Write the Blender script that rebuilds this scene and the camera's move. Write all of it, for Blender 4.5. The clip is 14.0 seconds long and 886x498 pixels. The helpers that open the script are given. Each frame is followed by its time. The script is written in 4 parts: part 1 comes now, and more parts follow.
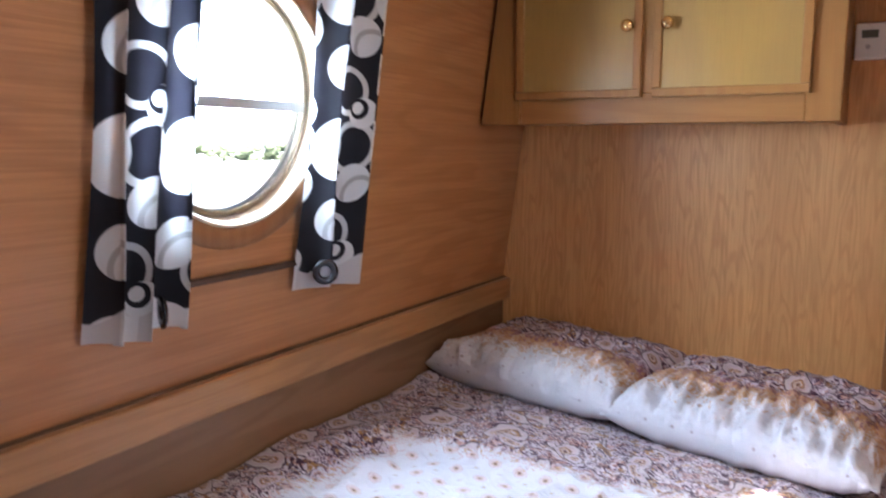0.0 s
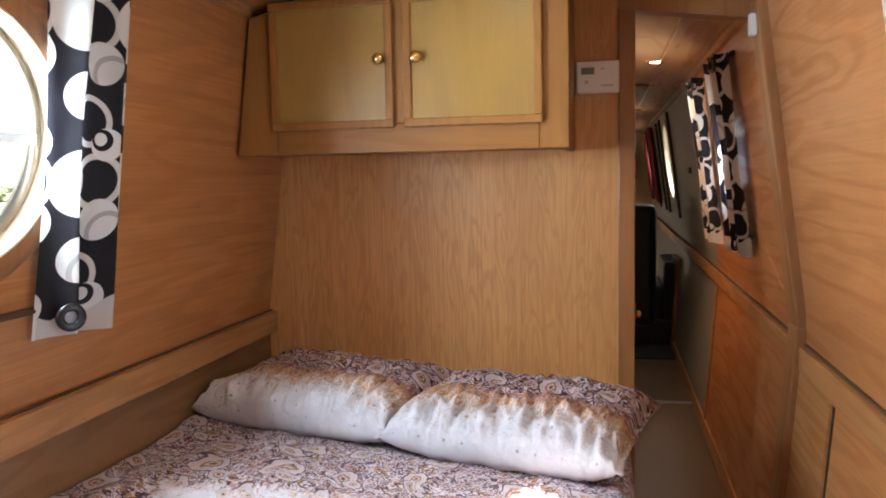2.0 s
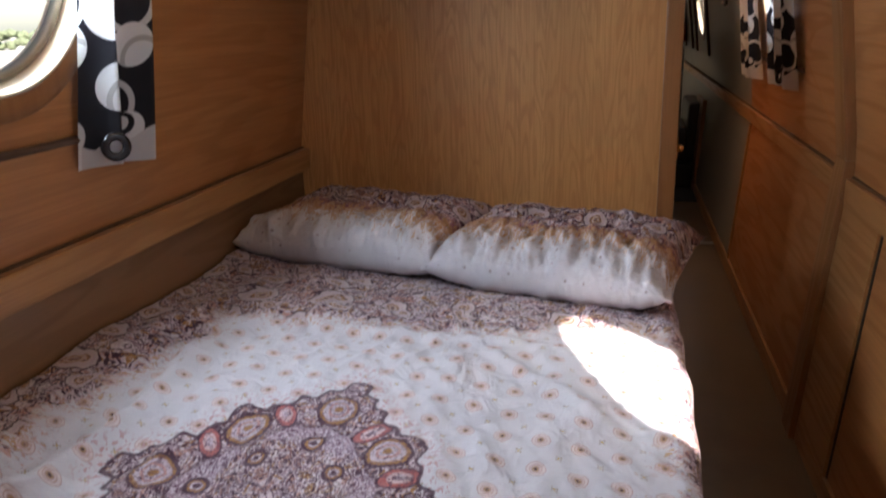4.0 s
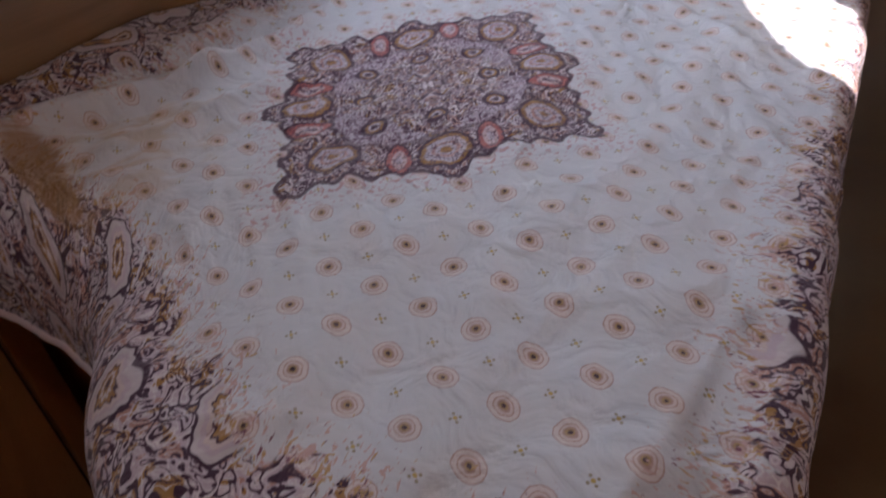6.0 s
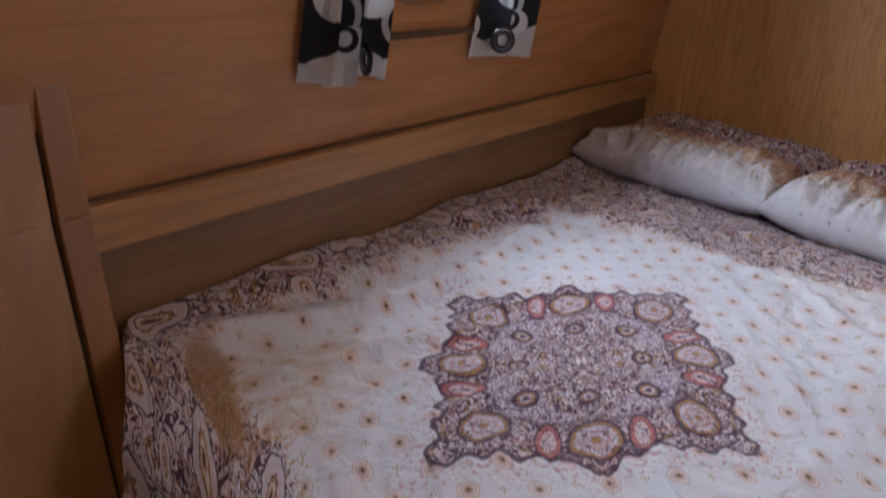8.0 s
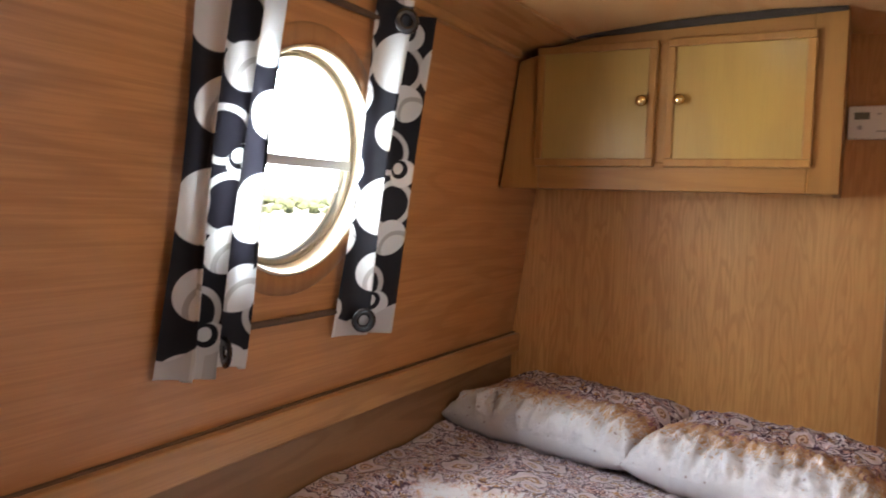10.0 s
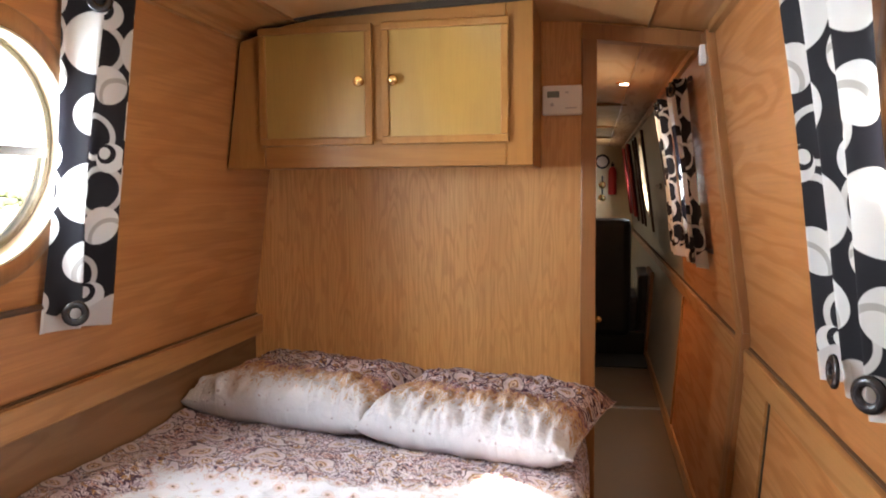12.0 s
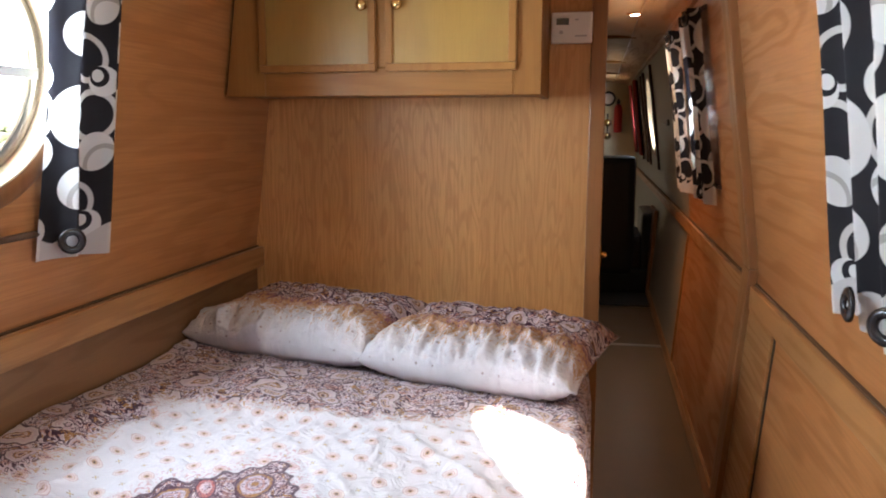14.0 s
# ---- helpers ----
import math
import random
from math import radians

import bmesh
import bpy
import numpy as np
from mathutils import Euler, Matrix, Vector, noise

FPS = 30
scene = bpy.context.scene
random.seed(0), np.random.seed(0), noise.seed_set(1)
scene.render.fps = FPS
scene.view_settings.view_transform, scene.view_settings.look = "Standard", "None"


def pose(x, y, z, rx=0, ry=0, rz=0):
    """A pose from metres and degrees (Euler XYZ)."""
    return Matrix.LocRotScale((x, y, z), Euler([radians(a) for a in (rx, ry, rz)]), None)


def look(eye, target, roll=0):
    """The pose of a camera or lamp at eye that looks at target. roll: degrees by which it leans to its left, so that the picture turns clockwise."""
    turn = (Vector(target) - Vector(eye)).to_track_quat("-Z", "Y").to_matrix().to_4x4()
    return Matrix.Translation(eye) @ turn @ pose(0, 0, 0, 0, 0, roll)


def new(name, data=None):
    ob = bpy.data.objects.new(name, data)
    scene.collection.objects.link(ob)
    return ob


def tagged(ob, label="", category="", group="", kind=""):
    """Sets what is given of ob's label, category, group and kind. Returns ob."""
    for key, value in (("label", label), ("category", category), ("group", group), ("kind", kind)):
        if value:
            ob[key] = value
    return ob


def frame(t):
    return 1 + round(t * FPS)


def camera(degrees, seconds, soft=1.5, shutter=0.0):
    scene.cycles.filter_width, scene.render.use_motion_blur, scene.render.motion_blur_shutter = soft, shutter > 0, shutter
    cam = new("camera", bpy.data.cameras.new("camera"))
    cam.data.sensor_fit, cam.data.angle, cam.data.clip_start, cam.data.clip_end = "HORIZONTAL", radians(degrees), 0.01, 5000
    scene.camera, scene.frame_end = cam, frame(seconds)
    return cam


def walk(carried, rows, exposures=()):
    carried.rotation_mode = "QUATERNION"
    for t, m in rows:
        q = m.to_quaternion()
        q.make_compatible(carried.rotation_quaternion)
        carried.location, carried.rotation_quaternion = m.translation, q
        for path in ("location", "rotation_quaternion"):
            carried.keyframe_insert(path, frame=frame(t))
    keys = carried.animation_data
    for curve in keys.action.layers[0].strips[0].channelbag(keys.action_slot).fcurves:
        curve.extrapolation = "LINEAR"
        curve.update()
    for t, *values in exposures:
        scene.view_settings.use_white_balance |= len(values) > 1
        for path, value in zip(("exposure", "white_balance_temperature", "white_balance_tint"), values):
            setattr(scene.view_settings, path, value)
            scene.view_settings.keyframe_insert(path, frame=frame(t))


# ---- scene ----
cam = camera(60.0, 14.0, 1.8, 0.4)
PATH = [
    (0, (1.202, -0.066, 1.419), (0.222, 1.657, 1.153), 0.2),
    (0.5, (1.233, -0.037, 1.39), (0.358, 1.727, 1.039), 0.5),
    (1, (1.229, -0.023, 1.398), (0.497, 1.809, 1.07), 0.0),
    (1.5, (1.195, -0.064, 1.396), (0.622, 1.832, 1.118), -0.6),
    (2, (1.207, -0.079, 1.408), (0.789, 1.868, 1.222), -1.2),
    (4.3, (1.099, -0.068, 1.338), (0.664, 1.759, 0.65), -1.7),
    (4.5, (1.099, -0.068, 1.323), (0.659, 1.725, 0.553), -1.4),
    (5, (1.129, -0.106, 1.303), (0.547, 1.58, 0.398), -1.9),
    (5.5, (1.156, -0.175, 1.25), (0.456, 1.373, 0.194), -2.4),
    (6, (1.163, -0.219, 1.215), (0.433, 1.227, 0.041), -2.4),
    (6.5, (1.139, -0.234, 1.202), (0.378, 1.12, -0.059), 1.1),
    (7, (1.112, -0.239, 1.226), (0.249, 1.067, -0.018), 3.7),
    (7.5, (1.104, -0.235, 1.287), (0.081, 1.195, 0.335), 3.5),
    (8, (1.085, -0.235, 1.331), (0.0, 1.274, 0.592), 3.4),
    (8.5, (1.113, -0.207, 1.366), (-0.031, 1.365, 0.9), 2.3),
    (8.7, (1.115, -0.204, 1.393), (-0.022, 1.399, 1.023), 3.4),
    (10.8, (1.205, -0.267, 1.44), (0.529, 1.614, 1.37), 0.1),
    (11, (1.225, -0.271, 1.449), (0.644, 1.641, 1.373), 0.2),
    (11.5, (1.274, -0.262, 1.426), (0.84, 1.688, 1.329), -0.4),
    (12, (1.287, -0.257, 1.412), (0.903, 1.699, 1.257), -0.5),
    (12.5, (1.286, -0.25, 1.401), (0.925, 1.703, 1.159), 0.1),
    (13, (1.269, -0.228, 1.404), (0.939, 1.722, 1.105), -0.4),
    (13.5, (1.284, -0.241, 1.388), (0.945, 1.708, 1.092), -0.6),
    (14, (1.272, -0.218, 1.386), (0.887, 1.719, 1.074), 0.0),
]
EXPOSURES = [
    (0.0, 2.55, 5500, 16), (0.5, 1.9, 5500, 16), (1.0, 1.95, 5500, 16), (1.5, 2.25, 5900, 15), (2.2, 2.7, 6200, 14), (4.3, 1.4, 6200, 18), (5.0, 1.15, 6200, 19), (6.5, 1.22, 5900, 20), (8.0, 1.62, 6000, 18),
    (8.7, 2.05, 6100, 15), (10.8, 2.38, 6900, 15), (12.0, 2.72, 6700, 15), (14.0, 2.45, 6300, 15),
]
walk(cam, [(t, look(eye, target, roll)) for t, eye, target, roll in PATH], EXPOSURES)

# exposure and light
world = bpy.data.worlds.new("sky")
world.use_nodes = True
scene.world = world
wn = world.node_tree
sky = wn.nodes.new("ShaderNodeTexSky")
sky.sky_type, sky.sun_disc = "NISHITA", False
SUN_WAY = Vector((-0.60, 0.65, -0.83)).normalized()
sky.sun_elevation = math.asin(-SUN_WAY.z)
sky.sun_rotation = math.atan2(-SUN_WAY.x, -SUN_WAY.y)
wn.nodes["Background"].inputs["Strength"].default_value = 0.07
wn.links.new(sky.outputs[0], wn.nodes["Background"].inputs[0])
sun = new("sun", bpy.data.lights.new("sun", "SUN"))
sun.data.energy, sun.data.angle, sun.data.color = 5.0, radians(0.6), (1.0, 0.93, 0.82)
sun.matrix_world = look((0, 0, 0), SUN_WAY)


def window_light(y, z, right, watts, size=0.4, drop=0.35):
    """An area lamp in a porthole's opening, standing in for the sky's light."""
    lamp = new("window_light", bpy.data.lights.new("window_light", "AREA"))
    lamp.data.shape, lamp.data.size, lamp.data.energy, lamp.data.color = "DISK", size, watts, (0.76, 0.91, 1.0)
    x = 1.8 - 0.135 * (z - 0.93) + 0.05 if right else 0.135 * (z - 0.93) - 0.05
    lamp.matrix_world = look((x, y, z), (x + (-1 if right else 1), y, z - drop))
    return lamp


window_light(1.10, 1.50, False, 4.9, 0.4, 0.0)
window_light(0.74, 1.50, True, 0.8, 0.4, 0.0)
# unseen opening behind the camera, added to brighten the passage side
window_light(-0.4, 1.52, False, 0.9, 0.4, 0.3)
window_light(3.55, 1.50, True, 1.8)
window_light(6.7, 1.5, True, 0.8)
window_light(8.9, 1.5, True, 2.2)


# ---- node helpers ----
class V:
    """A socket with arithmetic, so that a pattern can be written as a formula."""

    def __init__(self, tree, socket):
        self.t, self.s = tree, socket

    def m(self, op, *others):
        n = self.t.nodes.new("ShaderNodeMath")
        n.operation = op
        for i, o in enumerate((self, *others)):
            if isinstance(o, V):
                self.t.links.new(o.s, n.inputs[i])
            else:
                n.inputs[i].default_value = o
        return V(self.t, n.outputs[0])

    def __add__(self, o): return self.m("ADD", o)
    def __sub__(self, o): return self.m("SUBTRACT", o)
    def __mul__(self, o): return self.m("MULTIPLY", o)
    def __truediv__(self, o): return self.m("DIVIDE", o)
    def abs(self): return self.m("ABSOLUTE")
    def sin(self): return self.m("SINE")
    def fract(self): return self.m("FRACT")
    def floor(self): return self.m("FLOOR")
    def sqrt(self): return self.m("SQRT")
    def min(self, o): return self.m("MINIMUM", o)
    def max(self, o): return self.m("MAXIMUM", o)
    def inv(self): return (self * -1.0) + 1.0

    def step(self, a, b):
        """0 below a, 1 above b, smooth between (a may exceed b)."""
        n = self.t.nodes.new("ShaderNodeMapRange")
        n.interpolation_type, n.clamp = "SMOOTHSTEP", True
        lo, hi, o0, o1 = (a, b, 0.0, 1.0) if a < b else (b, a, 1.0, 0.0)
        self.t.links.new(self.s, n.inputs[0])
        for i, v in zip((1, 2, 3, 4), (lo, hi, o0, o1)):
            n.inputs[i].default_value = v
        return V(self.t, n.outputs[0])


class Mat:
    def __init__(self, name, rough=0.5, metal=0.0, spec=0.5):
        self.mat = bpy.data.materials.new(name)
        self.mat.use_nodes = True
        self.t = self.mat.node_tree
        self.b = self.t.nodes["Principled BSDF"]
        self.b.inputs["Roughness"].default_value = rough
        self.b.inputs["Metallic"].default_value = metal
        self.b.inputs["Specular IOR Level"].default_value = spec
        self.co = self.t.nodes.new("ShaderNodeTexCoord")

    def xyz(self, kind="Object"):
        n = self.t.nodes.new("ShaderNodeSeparateXYZ")
        self.t.links.new(self.co.outputs[kind], n.inputs[0])
        return [V(self.t, o) for o in n.outputs]

    def vec(self, x, y, z):
        n = self.t.nodes.new("ShaderNodeCombineXYZ")
        for i, o in enumerate((x, y, z)):
            if isinstance(o, V):
                self.t.links.new(o.s, n.inputs[i])
            else:
                n.inputs[i].default_value = o
        return n.outputs[0]

    def noise(self, vec, scale=1.0, detail=3.0, rough=0.55, distort=0.0):
        n = self.t.nodes.new("ShaderNodeTexNoise")
        n.inputs["Scale"].default_value, n.inputs["Detail"].default_value = scale, detail
        n.inputs["Roughness"].default_value, n.inputs["Distortion"].default_value = rough, distort
        self.t.links.new(vec, n.inputs["Vector"])
        return V(self.t, n.outputs[0])

    def voronoi(self, vec, scale, feature="F1", rnd=1.0):
        n = self.t.nodes.new("ShaderNodeTexVoronoi")
        n.feature = feature
        n.inputs["Scale"].default_value, n.inputs["Randomness"].default_value = scale, rnd
        self.t.links.new(vec, n.inputs["Vector"])
        return V(self.t, n.outputs["Distance"]), n

    def mix(self, fac, a, b):
        n = self.t.nodes.new("ShaderNodeMix")
        n.data_type = "RGBA"
        for sock, o in ((n.inputs[0], fac), (n.inputs[6], a), (n.inputs[7], b)):
            if isinstance(o, V):
                self.t.links.new(o.s, sock)
            elif hasattr(o, "is_output"):
                self.t.links.new(o, sock)
            elif isinstance(o, tuple):
                sock.default_value = (*o, 1.0)
            else:
                sock.default_value = o
        return n.outputs[2]

    def color(self, sock):
        if isinstance(sock, tuple):
            self.b.inputs["Base Color"].default_value = (*sock, 1)
        else:
            self.t.links.new(sock, self.b.inputs["Base Color"])
        return self

    def rough(self, v):
        self.t.links.new(v.s, self.b.inputs["Roughness"])
        return self

    def bump(self, v, strength=0.3, dist=0.002):
        n = self.t.nodes.new("ShaderNodeBump")
        n.inputs["Strength"].default_value, n.inputs["Distance"].default_value = strength, dist
        self.t.links.new(v.s, n.inputs["Height"])
        self.t.links.new(n.outputs[0], self.b.inputs["Normal"])
        return self


# ---- materials ----
def oak(name, along, light, dark, gloss=0.32, bands=9.0, wide=5.0, contrast=1.0, seed=0.0, run=0.8, spec=0.5, streaks=0.0):
    """Varnished oak: grain along x, y or z, cathedral bands across it."""
    k = Mat(name, gloss, 0.0, spec)
    p = k.xyz()
    oi = k.t.nodes.new("ShaderNodeObjectInfo")
    rnd = V(k.t, oi.outputs["Random"])
    i = "xyz".index(along)
    a = p[i]
    q, r = [p[j] for j in range(3) if j != i]
    cross = q + r * 1.3
    off = rnd * 7.0 + seed
    field = k.noise(k.vec(a * run + off, cross * wide + off, r * 1.7), 1.0, 2.0, 0.5, 0.25)
    rings = ((field * bands * 6.283).sin() * 0.5 + 0.5)
    rings = rings.step(0.45, 1.0)
    pores = k.noise(k.vec(a * 9.0, q * 420.0, r * 420.0), 1.0, 2.0, 0.6).step(0.46, 0.64)
    tone = k.noise(k.vec(a * 0.7 + off, q * 3.0, r * 3.0), 1.0, 3.0, 0.6)
    mid = tuple((l + d) / 2 for l, d in zip(light, dark))
    c = k.mix(tone.step(0.3, 0.7), light, mid)
    c = k.mix(rings * (0.55 * contrast), c, dark)
    if streaks > 0:
        fine = k.noise(k.vec(a * 1.6, q * 130.0, r * 130.0), 1.0, 3.0, 0.6).step(0.42, 0.66)
        c = k.mix(fine * streaks, c, dark)
    c = k.mix(pores * (0.28 * contrast), c, tuple(v * 0.8 for v in dark))
    k.color(c)
    k.rough(tone * 0.12 + (gloss - 0.05) + rings * 0.08)
    k.bump(pores * -0.6 + rings * -0.3, 0.12, 0.0006)
    k.b.inputs["Coat Weight"].default_value = 0.06
    k.b.inputs["Coat Roughness"].default_value = 0.2
    return k.mat


WALL_L, WALL_D = (0.45, 0.195, 0.065), (0.29, 0.108, 0.032)
oak_wall = oak("oak_veneer_wall", "y", WALL_L, WALL_D, 0.36, 7.0, 4.5, 0.75, 0.0, 0.8, 0.5, 0.45)
oak_wall_up = oak("oak_veneer_upright", "z", WALL_L, WALL_D, 0.34, 7.0, 3.5, 0.6)
oak_bulk = oak("oak_veneer_bulkhead", "z", (0.68, 0.365, 0.135), (0.42, 0.185, 0.055), 0.44, 11.0, 15.0, 0.75, 0.0, 1.9, 0.45, 0.4)
oak_rail = oak("oak_rail", "y", (0.42, 0.205, 0.072), (0.27, 0.115, 0.036), 0.3, 6.0, 9.0, 0.9)
oak_post = oak("oak_post", "z", (0.31, 0.135, 0.046), (0.20, 0.08, 0.027), 0.32, 5.0, 9.0, 0.7)
oak_low = oak("oak_veneer_darker", "y", (0.27, 0.135, 0.058), (0.17, 0.08, 0.03), 0.4, 6.0, 6.0, 0.8)
oak_low_up = oak("oak_dark_upright", "z", (0.40, 0.205, 0.085), (0.26, 0.12, 0.045), 0.36, 6.0, 5.0, 0.8)
oak_x = oak("oak_crosswise", "x", (0.31, 0.14, 0.036), (0.22, 0.09, 0.022), 0.46, 5.0, 9.0, 0.7, 0.0, 0.8, 0.25)
oak_door = oak("ash_cupboard_panel", "z", (0.32, 0.187, 0.042), (0.25, 0.138, 0.030), 0.33, 5.0, 3.0, 0.6)
oak_frame = oak("oak_cupboard_frame", "z", (0.31, 0.145, 0.036), (0.22, 0.09, 0.022), 0.46, 5.0, 9.0, 0.7, 0.0, 0.8, 0.25)
# paler than the floor covering: light on the floor put into the colour
oak_floor = oak("lit_floor_oak", "y", (0.50, 0.33, 0.17), (0.40, 0.25, 0.12), 0.3, 5.0, 5.0, 0.5)
oak_ceiling = oak("oak_ceiling_board", "y", (0.50, 0.285, 0.12), (0.41, 0.215, 0.085), 0.42, 6.0, 3.0, 0.5)


def plain(name, col, rough=0.5, metal=0.0, spots=0.08, scale=40.0, grain=0.1):
    k = Mat(name, rough, metal)
    n = k.noise(k.co.outputs["Object"], scale, 4.0)
    m = k.noise(k.co.outputs["Object"], scale * 0.12, 2.0)
    k.color(k.mix(n * 0.6 + m * 0.4, tuple(c * (1 - spots) for c in col), tuple(min(1, c * (1 + spots)) for c in col)))
    k.bump(n, grain, 0.001)
    return k.mat


brass = plain("polished_brass", (0.75, 0.52, 0.22), 0.2, 1.0)
chrome = plain("chrome", (0.75, 0.75, 0.76), 0.15, 1.0)
white_plastic = plain("white_plastic", (0.78, 0.77, 0.75), 0.35, 0.0, 0.03)
grey_lcd = plain("grey_display", (0.12, 0.13, 0.11), 0.2)
pale_grey = plain("pale_grey_print", (0.45, 0.45, 0.46), 0.5)
black_rubber = plain("black_rubber", (0.012, 0.012, 0.013), 0.5)
dark_eyelet = plain("black_eyelet", (0.015, 0.014, 0.016), 0.25)
white_liner = plain("cream_porthole_liner", (0.76, 0.62, 0.44), 0.35, 0.0, 0.05)
brass_frame = plain("aged_brass_frame", (0.24, 0.19, 0.13), 0.4, 0.8, 0.2)
bar_metal = plain("grey_aluminium_bar", (0.42, 0.41, 0.4), 0.4, 0.5)
dark_gap = plain("dark_gap", (0.03, 0.018, 0.01), 0.8)
rod_wood = plain("dark_stained_rod", (0.07, 0.032, 0.015), 0.7)
groove_brown = plain("shadow_brown_groove", (0.10, 0.05, 0.022), 0.7)
hem_cloth = plain("lilac_hem_cotton", (0.55, 0.42, 0.42), 0.9)
threshold_metal = plain("aluminium_threshold", (0.6, 0.58, 0.54), 0.35, 1.0)
black_leather = plain("black_leather", (0.010, 0.010, 0.011), 0.45, 0.0, 0.2, 90, 0.3)
cream_wall = plain("cream_paint", (0.72, 0.62, 0.42), 0.5)
red_paint = plain("red_enamel", (0.45, 0.02, 0.02), 0.3)
red_cloth = plain("red_cloth", (0.32, 0.03, 0.03), 0.8)
white_paint = plain("white_paint", (0.75, 0.73, 0.7), 0.45)
dark_mat_cloth = plain("dark_doormat", (0.02, 0.016, 0.013), 0.9, 0.0, 0.3, 200, 0.6)
blue_card = plain("blue_card", (0.02, 0.05, 0.16), 0.45)
yellow_card = plain("buff_card", (0.62, 0.45, 0.14), 0.5)
hull = plain("outer_steel", (0.05, 0.09, 0.06), 0.5)
mattress_cloth = plain("mattress_ticking", (0.6, 0.56, 0.5), 0.9)
grey_paint = plain("grey_paint", (0.23, 0.215, 0.175), 0.4)
pale_path = plain("pale_towpath", (0.45, 0.43, 0.37), 0.9, 0, 0.25, 3.0)
bank_grass = plain("hedge_leaves", (0.17, 0.20, 0.11), 0.9, 0, 0.5, 3.0)


def floor_material():
    k = Mat("brown_floor_covering", 0.5)
    p = k.xyz()
    n = k.noise(k.co.outputs["Object"], 260.0, 3.0)
    m = k.noise(k.co.outputs["Object"], 5.0, 3.0)
    c = k.mix(m.step(0.3, 0.7), (0.125, 0.07, 0.034), (0.155, 0.092, 0.046))
    k.color(k.mix(n.step(0.4, 0.7) * 0.35, c, (0.11, 0.06, 0.03)))
    k.rough(m * 0.2 + 0.22)
    k.bump(n, 0.1, 0.001)
    return k.mat


floor_mat = floor_material()


def glass_material():
    k = Mat("window_glass", 0.02)
    k.b.inputs["Transmission Weight"].default_value = 1.0
    k.b.inputs["IOR"].default_value = 1.05
    k.color((0.97, 0.99, 0.98))
    return k.mat


glass = glass_material()


def curtain_material():
    """White cotton with big black, white and grey rings and discs; u runs along the cloth, v up."""
    k = Mat("black_white_ring_curtain", 0.85)
    p = k.xyz("UV")
    u, v = p[0], p[1]

    def disc(cx, cy, r, px, py):
        du = ((u - cx) / px + 0.5).fract() * px - px / 2
        dv = ((v - cy) / py + 0.5).fract() * py - py / 2
        return (du * du + dv * dv).sqrt() / r

    white, black, grey = (0.74, 0.74, 0.73), (0.014, 0.013, 0.018), (0.46, 0.45, 0.43)
    pu, pv = 0.225, 0.34
    c = black
    # pale stems that loop from disc to disc
    for cx, cy, r in ((0.185, 0.33, 0.055), (0.16, 0.12, 0.05)):
        c = k.mix((disc(cx, cy, r, pu, pv) - 1.0).abs().step(0.15, 0.11), c, (0.64, 0.63, 0.61))
    # cx, cy, radius, kind: 0 plain, 1 with a grey loop across it, 2 with a dark core
    for cx, cy, r, core in ((0.20, 0.245, 0.046, 1), (0.205, 0.07, 0.036, 2), (0.08, 0.325, 0.070, 0), (0.085, 0.165, 0.049, 1)):
        c = k.mix(disc(cx, cy, r, pu, pv).step(1.02, 0.98), c, white)
        if core == 1:
            c = k.mix((disc(cx + 0.022, cy - 0.028, r * 0.9, pu, pv) - 1.0).abs().step(0.15, 0.12) * disc(cx, cy, r, pu, pv).step(1.0, 0.96), c, grey)
        if core == 2:
            c = k.mix(disc(cx - 0.01, cy + 0.01, r * 0.66, pu, pv).step(1.02, 0.98), c, black)
            c = k.mix(disc(cx - 0.014, cy + 0.012, r * 0.4, pu, pv).step(1.03, 0.97), c, white)
    # pale hem, with a grey shape running into it
    hem = v + (u * 41.0).sin() * 0.016
    c = k.mix(hem.step(0.058, 0.054), c, k.mix((u * 33.0).sin().step(0.2, 0.3), white, (0.60, 0.58, 0.57)))
    weave = k.noise(k.vec(u * 900.0, v * 900.0, 0.0), 1.0, 2.0)
    k.color(c)
    k.bump(weave, 0.15, 0.0005)
    tr = k.t.nodes.new("ShaderNodeBsdfTranslucent")
    out = k.t.nodes["Material Output"]
    mix = k.t.nodes.new("ShaderNodeMixShader")
    mix.inputs[0].default_value = 0.42
    k.t.links.new(c, tr.inputs[0])
    k.t.links.new(k.b.outputs[0], mix.inputs[1])
    k.t.links.new(tr.outputs[0], mix.inputs[2])
    k.t.links.new(mix.outputs[0], out.inputs[0])
    return k.mat


curtain_cloth = curtain_material()

CREAM, PLUM, OCHRE, PINK, LILAC = (0.50, 0.485, 0.515), (0.045, 0.012, 0.030), (0.30, 0.145, 0.04), (0.36, 0.19, 0.155), (0.42, 0.325, 0.36)


